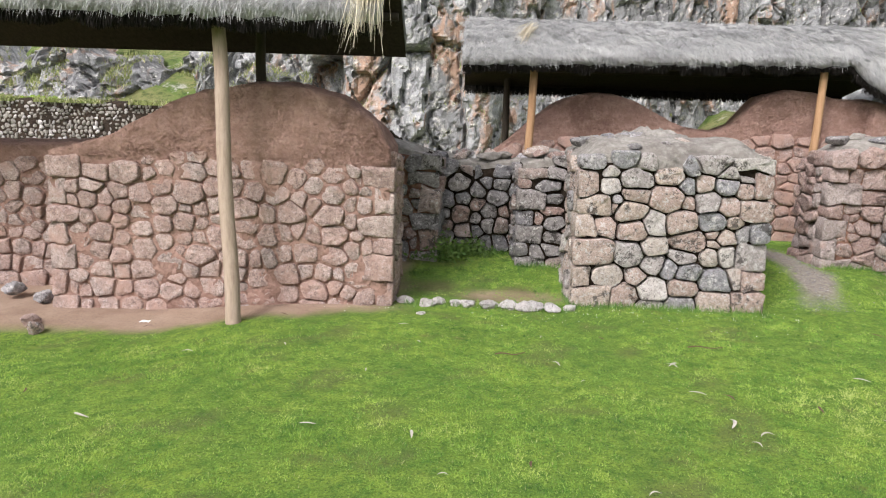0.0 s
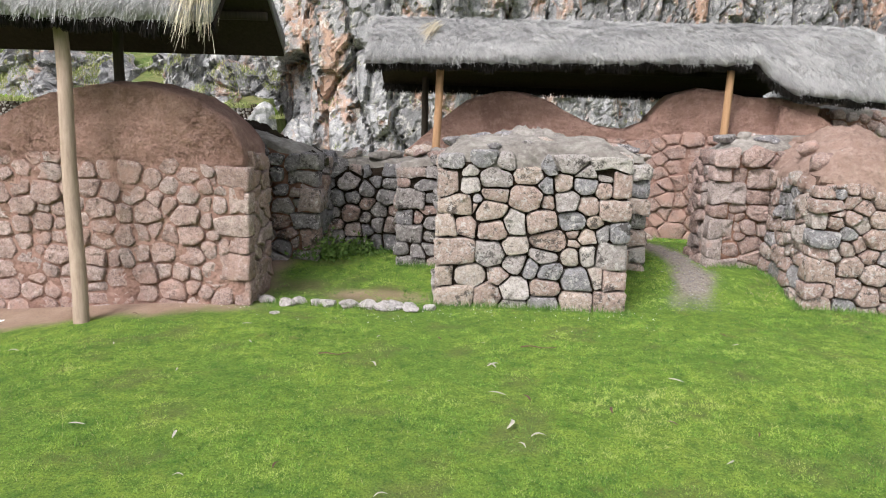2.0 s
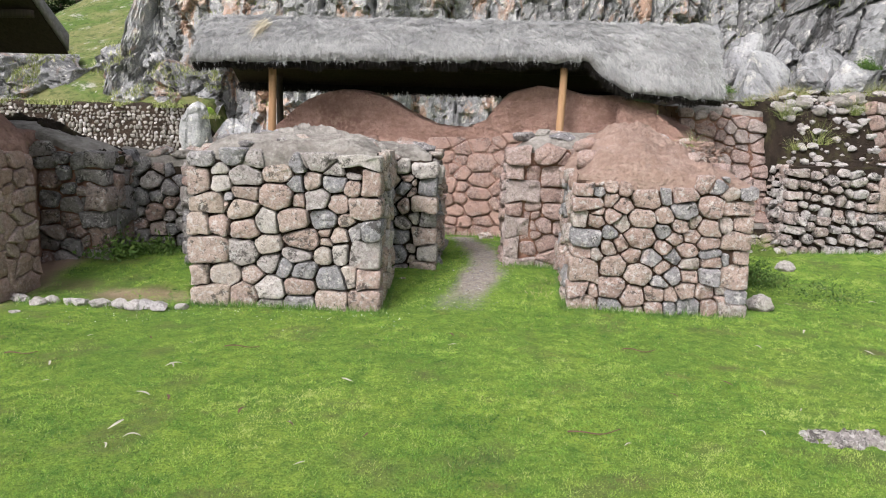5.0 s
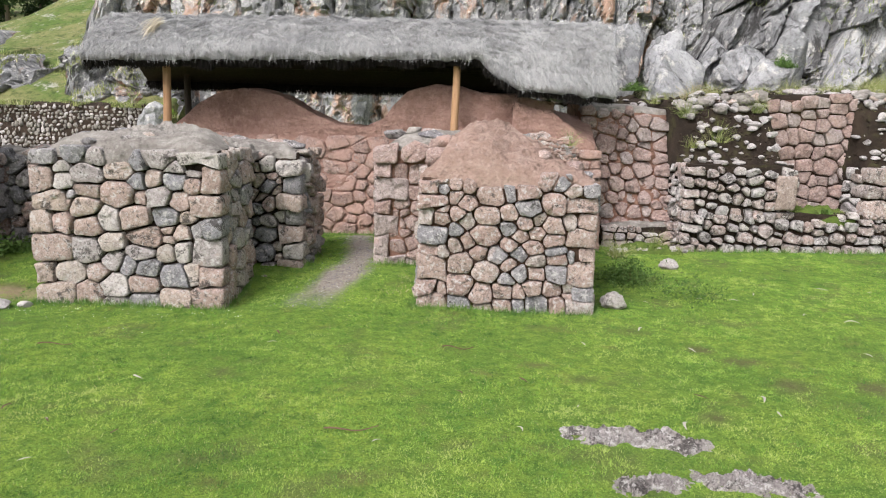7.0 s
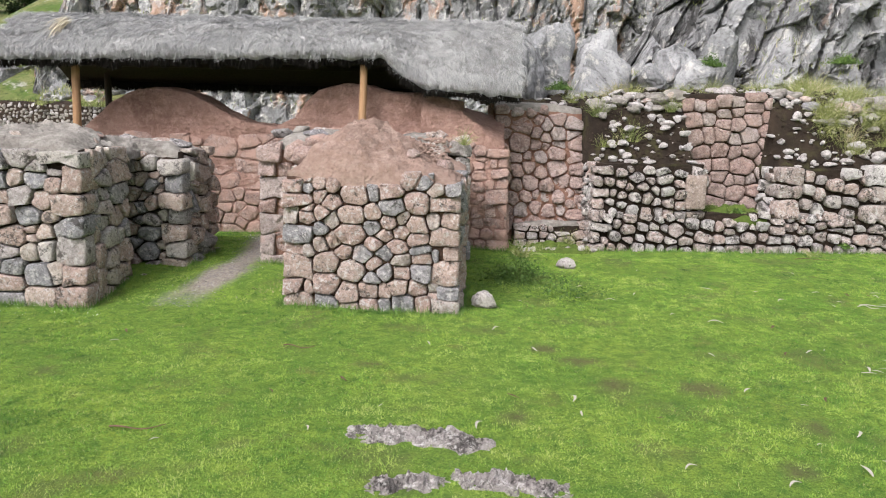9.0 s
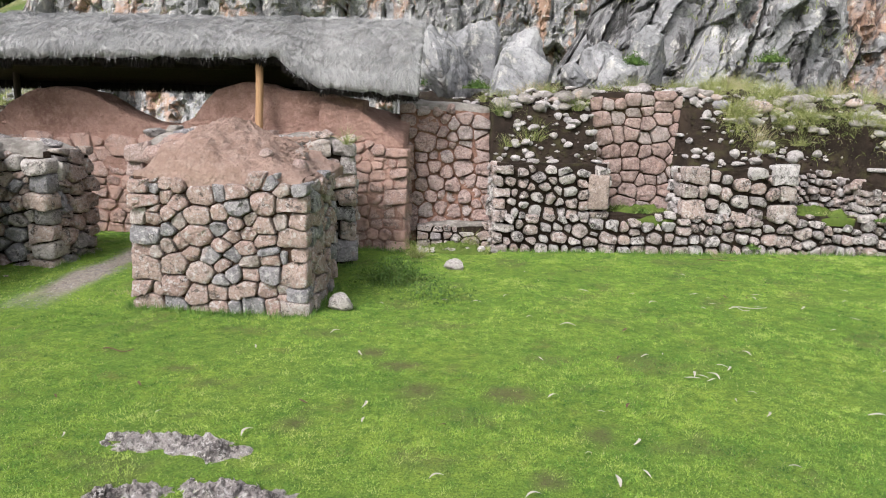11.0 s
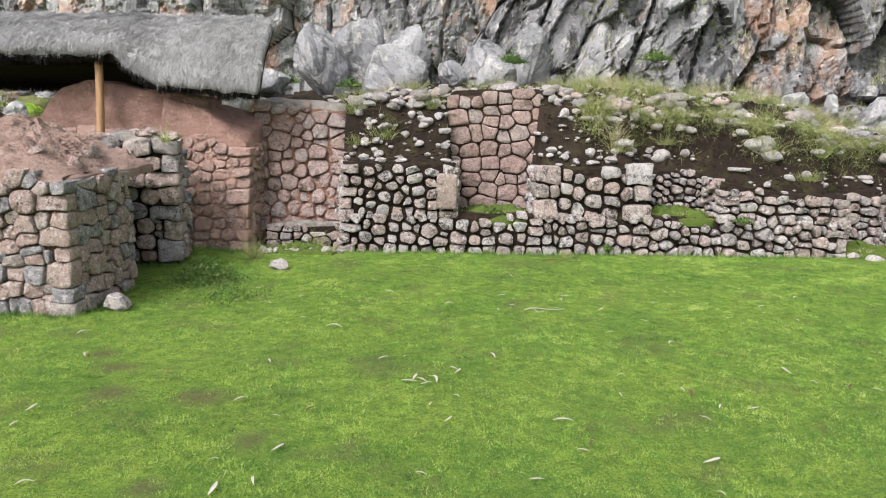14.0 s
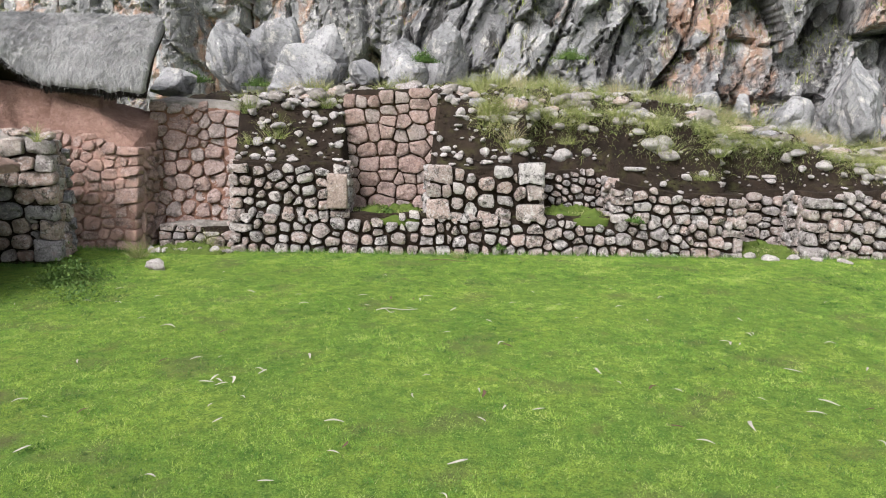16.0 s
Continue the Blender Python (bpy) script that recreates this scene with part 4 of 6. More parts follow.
# ---- red back wall under the long roof ----
RED_TOP = keyed([(0, 1.3), (0.4, 1.65), (0.83, 2.03), (1.15, 2.2), (1.52, 2.29), (1.85, 2.28), (2.2, 2.2), (2.62, 1.97), (3.05, 1.8), (3.5, 1.74), (3.79, 1.87), (3.95, 2.1),
                 (4.15, 2.3), (4.57, 2.42), (5.0, 2.38), (5.3, 2.3), (5.8, 2.3), (6.4, 2.2)])
stone_wall("long red adobe and stone wall with two rounded gables", (0.5, 11.65), 0, 6.4, 0.55, 0.0, RED_TOP, keyed([(0, 1.3), (0.5, 1.6), (3.4, 1.62), (4.5, 1.75), (6.4, 1.7)]),
           row=0.23, width=0.34, gap=0.012, bulge=0.034, stones=m_stone_plaster, mortar=m_mud, fill=0.006, seed=21, sides=(), mud_proud=0.02, amp=0.02, crown=0.02)
stone_wall("red mud-plastered stone end of the long wall", (6.3, 11.12), 2, 1.3, 0.9, -0.02, keyed([(0, 2.2), (0.6, 2.05), (1.0, 1.72), (1.3, 1.55)]),
           keyed([(0, 1.75), (0.6, 1.72), (1.3, 1.52)]), row=0.17, width=0.22, gap=0.01, bulge=0.045, stones=m_stone_plaster, mortar=m_mud, fill=0.008, seed=22, sides=("right",), lean=0.18,
           mud_proud=0.02, back=lambda u: 2.2 - 0.2 * u, crown=0.0)
stone_wall("tall corner wall of red-smeared rubble stones", (7.45, 11.75), 8, 1.45, 0.9, 0.2, keyed([(0, 2.2), (1.45, 2.14)]), row=0.2, width=0.22, gap=0.014, bulge=0.065, loose=0.16, soft_corner=0.06, lean=0.28,
           stones=m_stone_pink, mortar=m_mortar_red, fill=0.004, seed=23, sides=(), crown=0.05)
stone_wall("low stone bench at the foot of the corner wall", (7.75, 11.62), 8, 1.2, 0.3, -0.02, keyed([(0, 0.33), (1.2, 0.36)]), row=0.13, width=0.2, gap=0.02, bulge=0.035,
           stones=m_stone_rubble, seed=24, sides=())

# ---- terraces ----
ANG = math.degrees(math.atan(LINE[2]))
COS = math.cos(radians(ANG))


def along_line(x, back=0.0):
    return x - math.sin(radians(ANG)) * back, line_y(x) + COS * back


def terrace(label, x0, x1, back, depth, z0, top, seed, row=0.17, width=0.185, sides=(), stones=None, **kw):
    look_ = {"gap": 0.036, "bulge": 0.05, "loose": 0.2, "soft_corner": 0.055, "fill": -0.05, "cap": m_bank, **kw}
    return stone_wall(label, along_line(x0, back), ANG, (x1 - x0) / COS, depth, z0, keyed([((x - x0) / COS, z) for x, z in top]), row=row, width=width,
                      stones=stones or m_stone_rubble, seed=seed, sides=sides, name="terrace_wall", crown=0.0, **look_)


terrace("long low terrace wall of pale rubble stones", 8.93, 16.6, 0.0, 1.25, -0.05, [(8.93, 0.6), (16.6, 0.62)], 31, sides=("left", "right"), side_depth=1.0)
slab_wall, slab_mid = terrace("upper terrace wall of pale rubble with a smooth tan slab", 8.93, 10.63, 0.03, 0.6, 0.5, [(8.93, 1.34), (10.63, 1.36)], 32, sides=("left", "right"))
terrace("tall niche back of pink stones in red mud", 10.5, 11.95, 0.85, 0.5, 0.5, [(10.5, 2.34), (10.65, 2.42), (11.8, 2.46), (11.95, 2.4)], 33, stones=m_stone_pink, row=0.23, width=0.28, mortar=m_mortar_brown, fill=-0.02, gap=0.014, loose=0.08, quoins=False)
terrace("upper terrace wall with a course of large grey blocks", 11.81, 13.5, 0.03, 0.6, 0.5, [(11.81, 1.3), (13.0, 1.33), (13.5, 1.38)], 34, sides=("left", "right"), row=0.23, width=0.24)
terrace("recessed wall of small rubble above a grassy ledge", 13.2, 15.0, 0.7, 0.4, 0.5, [(13.2, 1.25), (15.0, 1.25)], 35, row=0.13, width=0.16)
terrace("upper terrace wall of rubble stepping down", 14.6, 16.6, 0.03, 0.7, 0.5, [(14.6, 1.15), (15.2, 1.06), (15.6, 0.98), (16.6, 0.98)], 36, sides=("left", "right"), row=0.15)
terrace("recessed rubble wall behind a mossy ledge", 16.4, 18.0, 0.75, 0.5, 0.0, [(16.4, 0.95), (18.0, 1.0)], 37, row=0.2, width=0.26)
terrace("terrace wall of mixed grey and buff stones", 17.6, 21.5, 0.0, 1.0, -0.05, [(17.6, 1.02), (19.0, 1.08), (21.5, 1.1)], 38, sides=("left",), row=0.2, width=0.23)

bm = bmesh.new()
bmesh.ops.create_cube(bm, size=1.0)
bmesh.ops.bevel(bm, geom=bm.edges[:], offset=0.06, segments=1, affect="EDGES")
_x, _y = along_line(10.46, 0.02)
for v in bm.verts:
    v.co = Vector((v.co.x * 0.3, v.co.y * 0.2, v.co.z * 0.52)) + Vector((_x + 0.02, _y + 0.03, 0.92)) - slab_mid
part("slab", bm, m_tan, slab_wall, "smooth upright tan slab")
NICHES = ((10.63, 11.81, 0.85), (13.5, 14.65, 0.72), (16.6, 17.6, 0.78))
BLOCK_TOP = keyed([(8.0, 2.1), (8.88, 2.1), (8.92, 1.34), (10.6, 1.36), (10.7, 1.9), (11.75, 1.9), (11.85, 1.3), (13.5, 1.36), (13.55, 1.22), (14.65, 1.2), (15.5, 0.96), (16.6, 0.96), (18.0, 1.0), (22, 1.1)])
CREST = keyed([(7.5, 2.2), (9, 2.25), (10.5, 2.38), (11.5, 2.45), (13.4, 2.45), (14.8, 2.42), (16.3, 2.25), (17.3, 2.0), (18.3, 1.72), (19.2, 1.55), (24, 1.5)])


def bank_height(x, s):
    """Height of the earth bank s metres behind the walls' front line."""
    z0, z1 = BLOCK_TOP(x), CREST(x)
    steep = 1.3 + 0.5 * n3(x * 0.8, 2.0)
    slope = fade(s * steep, 0.0, 1.15) ** 0.75
    # further along, a ledge and a steep face under the turf
    foot = 0.16 + 0.14 * n3(x * 1.3, 6.0)
    face = 0.16 * fade(s, 0.0, foot) + 0.56 * fade(s, foot, foot + 0.3) + 0.28 * fade(s, foot + 0.3, foot + 1.1)
    k = fade(x, 12.6, 13.8)
    lump = 0.10 * fbm(x * 1.6, s * 1.6, 4.0) + 0.06 * fbm(x * 6, s * 6, 9.0, 4)
    return z0 + (z1 - z0) * (slope * (1 - k) + face * k) + 0.05 * max(0, s - 1.1) + lump * fade(s, 0.05, 0.5)


def bank_start(x):
    if x < 8.9:
        return 1.3
    a, b, d = NICHES[0]
    if a - 0.16 < x < b + 0.16:
        return 0.2 + (d - 0.06) * fade(x, a - 0.16, a + 0.02) * (1 - fade(x, b - 0.02, b + 0.16))
    for a, b, d in NICHES[1:]:
        if a - 0.3 < x < b + 0.3:
            return 0.2 + (d - 0.08) * fade(x, a - 0.3, a + 0.1) * (1 - fade(x, b - 0.1, b + 0.3))
    return 0.2


def build_bank():
    xs = np.arange(7.5, 28.0, 0.05)
    ss = [0.0, 0.0] + list(np.linspace(0, 1, 64) ** 1.3)[1:]
    verts = []
    for x in xs:
        st = bank_start(x)
        for k, s in enumerate(ss):
            d = st + s * (6.5 - st)
            px, py = along_line(x, d)
            z = bank_height(x, max(0.0, d - (st if st > 0.3 else 0.2)))
            verts.append((px, py, 0.2 if k == 0 else z - 0.02))
    n = len(ss)
    faces = [(i * n + k, (i + 1) * n + k, (i + 1) * n + k + 1, i * n + k + 1) for i in range(len(xs) - 1) for k in range(n - 1)]
    return tagged(mesh_object("earth_bank", verts, faces, m_bank), "dark mossy earth bank above the terrace walls", "bank", kind="structure")


EARTH_BANK = build_bank()

for _x, _b, _z, _w, _d in ((11.2, 0.45, 0.5, 0.58, 0.42), (14.07, 0.4, 0.53, 0.56, 0.36), (17.1, 0.35, 0.0, 0.5, 0.4), (8.4, -0.1, -0.02, 0.5, 0.22)):
    _p = along_line(_x, _b)
    mud_mound("mossy green turf on the terrace ledge", _p[0], _p[1], _w, _d, _z, lambda x, z=_z: z + 0.1, int(_x * 3), m_moss, power=3.0, name="turf_ledge")
    _r = np.random.RandomState(int(_x * 7))
    _u, _v = _r.uniform(-0.95, 0.95, 1400) * _w, _r.uniform(-0.9, 0.9, 1400) * _d
    tagged(blades("ledge_turf", _p[0] + _u, _p[1] + _v, np.full(1400, _z + 0.07) - 0.05 * (np.abs(_v) > 0.75 * _d), 0.045, 0.007, 0.9, m_tuft, int(_x * 9)), "thin short grass on the terrace ledge", "grass", kind="stuff")


# ---- thatched roofs ----
def roof_point(r, x, t):
    """A point on the front slope: t=0 at the ridge, 1 at the eave."""
    ridge, eave = r["ridge"], r["eave"]
    ry, rz = ridge(x)
    ey, ez = eave(x)
    sag = r["belly"] * math.sin(math.pi * t)
    return Vector((x, ry + (ey - ry) * t - 0.4 * sag, rz + (ez - rz) * t + sag))


def thatched_roof(label, r, seed, strands, x0, x1):
    mid = Vector(((x0 + x1) / 2, r["ridge"]((x0 + x1) / 2)[0], r["ridge"]((x0 + x1) / 2)[1]))
    thing = holder("thatched_roof", mid, label, "roof", group="thatched roofs")
    step, thick = 0.08, 0.17
    xs = np.arange(x0, x1 + step / 2, step)
    verts, n = [], 0
    def askew(x):
        return x - r["skew"] * max(0.0, x - x0) / (x1 - x0)

    for x in xs:
        end = min(x - x0, x1 - x)
        pinch = 1 - 0.35 * (1 - fade(end, 0.0, 0.25))
        loop = []
        for k in range(13):
            t = k / 12
            p = roof_point(r, x, t)
            lump = 0.05 * fbm(x * 2.2, t * 5, seed) + 0.03 * fbm(x * 8, t * 12, seed, 3)
            loop.append(p + Vector((0, -0.35, 0.8)) * lump * pinch - Vector((0, 0, 0.10 * (1 - pinch))))
        e = roof_point(r, x, 1.0)
        rag = 0.05 * n3(x * 5, seed) + 0.04 * n3(x * 17, seed)
        loop.append(e + Vector((0, 0.05, -0.10 + rag)))
        loop.append(e + Vector((0, 0.16, -0.06 + rag)))
        for k in range(1, 6):
            t = 1 - k / 6
            loop.append(roof_point(r, x, t) + Vector((0, 0.05, -thick)))
        ry, rz = r["ridge"](x)
        by, bz = r["back"](x)
        loop.append(Vector((x, ry, rz - thick)))
        loop.append(Vector((askew(x), by, bz - 0.02)))
        loop.append(Vector((askew(x), by + 0.03, bz + thick)))
        loop.append(Vector(((x + askew(x)) / 2, (ry + by) / 2, (rz + bz) / 2 + 0.06)))
        n = len(loop)
        verts += [p - mid for p in loop]
    faces = [(i * n + k, (i + 1) * n + k, (i + 1) * n + (k + 1) % n, i * n + (k + 1) % n) for i in range(len(xs) - 1) for k in range(n)]
    faces += [tuple(range(n)), tuple(range((len(xs) - 1) * n, len(xs) * n))[::-1]]
    mesh_object("thatch", verts, faces, m_thatch, thing)
    # an added dark sheet: shade and soot of the underside put into its colour
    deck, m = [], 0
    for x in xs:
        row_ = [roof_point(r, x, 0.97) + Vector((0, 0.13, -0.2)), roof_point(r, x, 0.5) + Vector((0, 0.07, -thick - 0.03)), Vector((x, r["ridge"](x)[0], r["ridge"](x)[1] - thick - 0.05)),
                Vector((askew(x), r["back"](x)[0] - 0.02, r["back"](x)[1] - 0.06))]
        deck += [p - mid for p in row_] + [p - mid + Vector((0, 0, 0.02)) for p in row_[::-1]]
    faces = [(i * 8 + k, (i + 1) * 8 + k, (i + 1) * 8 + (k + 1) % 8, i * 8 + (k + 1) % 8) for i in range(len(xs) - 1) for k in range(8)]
    mesh_object("roof_deck", deck, faces, m_wood_dark, thing, "added boards under the thatch, black for soot and shade", smooth=False)
    # purlins that carry the thatch, in the same near-black wood
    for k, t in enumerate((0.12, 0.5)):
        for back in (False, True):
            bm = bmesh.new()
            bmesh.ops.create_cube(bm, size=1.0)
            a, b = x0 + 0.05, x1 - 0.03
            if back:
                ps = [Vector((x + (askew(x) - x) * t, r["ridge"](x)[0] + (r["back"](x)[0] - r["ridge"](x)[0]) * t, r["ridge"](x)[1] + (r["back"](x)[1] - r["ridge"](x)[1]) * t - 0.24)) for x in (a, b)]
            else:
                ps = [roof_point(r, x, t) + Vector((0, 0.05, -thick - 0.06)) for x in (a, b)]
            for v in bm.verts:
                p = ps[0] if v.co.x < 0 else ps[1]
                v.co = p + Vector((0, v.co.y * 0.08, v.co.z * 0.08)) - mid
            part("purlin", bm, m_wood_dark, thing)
    rs = np.random.RandomState(seed)
    st, wy, tone = [], [], []

    def surface(x, t):
        lump = 0.05 * fbm(x * 2.2, t * 5, seed) + 0.03 * fbm(x * 8, t * 12, seed, 3)
        return roof_point(r, x, t) + Vector((0, -0.35, 0.8)) * lump

    # tufts, each with its own lie, lift and greyness
    for _ in range(strands // 16):
        x, t = rs.uniform(x0 + 0.01, x1 - 0.01), rs.uniform(-0.03, 1.0)
        p = surface(x, max(0.0, t))
        w = (roof_point(r, x, max(0.0, t) + 0.02) - roof_point(r, x, max(0.0, t))).normalized()
        lie, lift, grey_ = rs.normal(0, 0.5) + 0.8 * n3(x * 1.7, t * 4, seed + 3) + r["drift"], abs(rs.normal(0.1, 0.14)), np.clip(0.5 + 0.5 * n3(x * 1.3, t * 3, seed + 8) + rs.normal(0, 0.2), 0, 1)
        for _ in range(16):
            st.append(p + Vector((rs.normal(0, 0.03), rs.normal(0, 0.012) - 0.01, rs.normal(0, 0.01) + 0.012)) - mid)
            wy.append((w + Vector((lie + rs.normal(0, 0.28), -abs(rs.normal(0, 0.12)), lift + rs.normal(0, 0.1)))).normalized())
            tone.append(grey_ + rs.normal(0, 0.1))
    # locks that hang from the eave, long and short by turns
    for _ in range(strands // 34):
        x = rs.uniform(x0 + 0.01, x1 - 0.01)
        lock = 0.5 + 0.9 * n3(x * 4.3, seed + 1) + 0.5 * n3(x * 11, seed + 2)
        p, lie, grey_ = roof_point(r, x, rs.uniform(0.84, 1.0)), rs.normal(0, 0.22) + r["drift"], rs.uniform(0.15, 0.85)
        for _ in range(12):
            st.append(p - mid + Vector((rs.normal(0, 0.02), rs.uniform(-0.02, 0.10), rs.uniform(-0.08, 0.03) + r["hang"] * (1 - lock))))
            wy.append(Vector((lie + rs.normal(0, 0.15), -0.5 + rs.normal(0, 0.15), -0.8)).normalized())
            tone.append(grey_ + rs.normal(0, 0.1))
    # dark fringe below the thatch; its black includes the eave's shade
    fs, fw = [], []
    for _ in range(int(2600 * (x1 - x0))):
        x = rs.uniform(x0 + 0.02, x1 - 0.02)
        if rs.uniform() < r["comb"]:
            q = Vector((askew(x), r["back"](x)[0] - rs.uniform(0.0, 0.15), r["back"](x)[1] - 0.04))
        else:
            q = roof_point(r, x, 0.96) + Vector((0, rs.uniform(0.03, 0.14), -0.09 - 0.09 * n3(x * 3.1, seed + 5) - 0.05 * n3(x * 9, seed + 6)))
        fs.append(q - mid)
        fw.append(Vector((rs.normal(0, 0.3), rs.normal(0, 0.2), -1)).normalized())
    tagged(triangles("dark_fringe", ribbons(np.array(fs), np.array(fw), 0.13, 0.016, 0.1, seed + 1), m_rot_shade, thing, per=4), kind="stuff")
    co = ribbons(np.array(st), np.array(wy), 0.115, 0.0045, 0.22, seed)
    ob = triangles("straw_strands", co, m_strand, thing, per=4)
    ob.data.attributes.new("tone", "FLOAT", "POINT").data.foreach_set("value", np.repeat(np.clip(tone, 0, 1), 8).astype(np.float32))
    tagged(ob, kind="stuff")
    return thing, mid


R1 = dict(ridge=lambda x: (7.5, 3.75), eave=lambda x: (6.25, 2.83 - 0.012 * (x + 4)), back=lambda x: (8.72, 2.62), belly=0.05, drift=0.0, skew=0.0, hang=0.02, comb=0.0)
R2_EAVE = keyed([(-0.2, 2.7), (2, 2.77), (4.5, 2.83), (5.75, 2.86), (6.05, 2.58), (6.4, 2.44), (7.8, 2.35)])
R2 = dict(ridge=lambda x: (11.75 + 0.05 * x, 3.36 + 0.006 * x), eave=lambda x: (10.72 + 0.07 * x, R2_EAVE(x)), back=lambda x: (12.9 + 0.05 * x, 2.42), belly=0.09, drift=0.12, skew=1.15, hang=0.07, comb=0.4)
roof_left, mid_left = thatched_roof("grey weathered thatched shelter roof with dark underside", R1, 41, 42000, -7.5, -0.62)
roof_long, mid_long = thatched_roof("long grey weathered thatched roof on wooden poles", R2, 42, 76000, 0.0, 7.75)


def straw_bundle(label, at, way, count, length, spread, seed):
    rs = np.random.RandomState(seed)
    st = rs.normal(0, 1, (count, 3)) * np.array(spread)
    wy = np.array(way) + rs.normal(0, 0.16, (count, 3))
    wy /= np.linalg.norm(wy, axis=1)[:, None]
    ob = triangles("straw_bundle", ribbons(st, wy, length, 0.007, 0.3, seed, 4), m_straw, per=4)
    ob.location = at
    return tagged(ob, label, "straw", kind="stuff")


straw_bundle("loose pale yellow straw hanging from the thatch corner", (-0.72, 6.36, 3.06), (-0.08, -0.35, -0.6), 330, 0.42, (0.055, 0.04, 0.08), 3)
straw_bundle("pale yellow straw tuft lying on the long roof", (1.0, 11.15, 3.2), (-0.7, -0.35, -0.55), 110, 0.4, (0.04, 0.02, 0.04), 4)


def pole(name, foot, head, radius, material, label, seed, category="pole", group=""):
    """A round pole with knots and a slight bend."""
    foot, head = Vector(foot), Vector(head)
    n, m, verts = 14, 24, []
    for j in range(m + 1):
        t = j / m
        c = (head - foot) * t + Vector((0.02 * n3(t * 3, seed), 0.02 * n3(t * 3, seed + 5), 0))
        r = radius * (1.06 - 0.14 * t) * (1 + 0.06 * n3(t * 14, seed))
        verts += [c + Vector((math.cos(2 * math.pi * i / n) * r, math.sin(2 * math.pi * i / n) * r, 0)) for i in range(n)]
    faces = [(j * n + i, j * n + (i + 1) % n, (j + 1) * n + (i + 1) % n, (j + 1) * n + i) for j in range(m) for i in range(n)]
    faces += [tuple(range(n))[::-1], tuple(range(m * n, m * n + n))]
    ob = mesh_object(name, verts, faces, material)
    ob.location = foot
    return tagged(ob, label, category, group)


pole("roof_pole", (-1.97, 6.38, -0.17), (-2.14, 6.66, 2.72), 0.068, m_wood, "pale peeled wooden pole holding the thatched roof", 1, group="roof poles")
pole("roof_pole", (-1.95, 7.35, 2.1), (-1.97, 7.38, 3.3), 0.05, m_wood_dark, "short dark wooden post on top of the gable", 2, group="roof posts")
pole("roof_pole", (1.02, 11.15, 0.0), (1.08, 11.2, 2.7), 0.062, m_wood_orange, "orange-brown wooden pole under the long roof", 3, group="roof poles")
pole("roof_pole", (5.36, 11.3, 0.0), (5.42, 11.35, 2.75), 0.06, m_wood_orange, "orange-brown wooden pole under the long roof", 4, group="roof poles")
pole("roof_pole", (0.74, 12.72, 0.0), (0.74, 12.76, 2.6), 0.06, m_wood_dark, "dark wooden post behind the red wall", 5, group="roof posts")


# ---- loose rocks and boulders ----
ROCKS = [rock_mesh("rock", 100 + k, m_stone_white, subdiv=3, planes=15, rough=0.1) for k in range(7)]
SMALL_ROCKS = [rock_mesh("stone", 110 + k, m_stone_white, subdiv=2, planes=13, rough=0.08) for k in range(7)]
for _me in ROCKS + SMALL_ROCKS:
    _me.polygons.foreach_set("use_smooth", [False] * len(_me.polygons))


def rock(at, size, turn, label="", category="stone", group="", variant=0, material=None, tilt=0.0, name="rock", under=None):
    ob = new(name, (ROCKS if under is None else SMALL_ROCKS)[variant % 7])
    if material is not None:
        ob.data = ob.data.copy()
        ob.data.materials[0] = material
    if under is not None:
        ob.parent = under
        ob.matrix_basis = pose(*(Vector(at) - under.location), tilt, 0, turn) @ Matrix.Diagonal((*size, 1))
        return ob
    ob.matrix_world = pose(*at, tilt, 0, turn) @ Matrix.Diagonal((*size, 1))
    return tagged(ob, label, category, group)


BIG = (  # x, y, z, sx, sy, sz, turn
    (9.28, 14.1, 2.4, 0.8, 0.5, 0.74, 20), (7.89, 14.8, 2.75, 0.66, 0.5, 0.86, 70), (8.45, 15.6, 3.0, 0.62, 0.5, 0.95, 10), (9.39, 15.6, 3.05, 0.46, 0.4, 0.72, 40),
    (10.3, 14.7, 2.72, 0.44, 0.35, 0.3, 80), (11.05, 14.7, 2.75, 0.4, 0.35, 0.45, 130), (10.86, 15.4, 3.1, 0.52, 0.4, 0.5, 60), (7.14, 13.6, 2.4, 0.52, 0.35, 0.27, 15),
    (11.7, 15.5, 3.0, 0.45, 0.4, 0.9, 25), (16.58, 15.0, 2.3, 0.36, 0.35, 0.42, 25), (17.18, 14.9, 2.2, 0.24, 0.24, 0.28, 60), (19.3, 15.5, 2.4, 0.72, 0.6, 0.75, 100), (18.3, 15.5, 1.95, 0.5, 0.45, 0.5, 45))
for i, (x, y, z, sx, sy, sz, turn) in enumerate(BIG):
    boulder("boulder", (x, y, z), (sx, sy, sz), 200 + i, m_boulder, "pale grey limestone boulder on the grassy bank", turn, (i * 37) % 30 - 15, group="boulders on the bank")

for _at, _size, _k in (((-6.15, 26.3, 0.6), (0.75, 0.6, 1.15), 220), ((-5.2, 26.9, 0.5), (0.7, 0.6, 0.9), 221)):
    boulder("boulder", _at, _size, _k, m_cliff_far, "pale limestone block at the end of the far wall", 30, 5, group="blocks by the far wall")
rock((8.42, 10.1, 0.06), (0.17, 0.13, 0.11), 20, "white stone lying on the grass", variant=1)
rock((7.33, 8.0, 0.06), (0.17, 0.14, 0.115), 60, "grey stone lying at the wall's foot", variant=2, material=m_stone_grey)
rock((-0.23, 6.76, 0.0), (0.08, 0.06, 0.04), 10, "small white stone on the grass", variant=3)
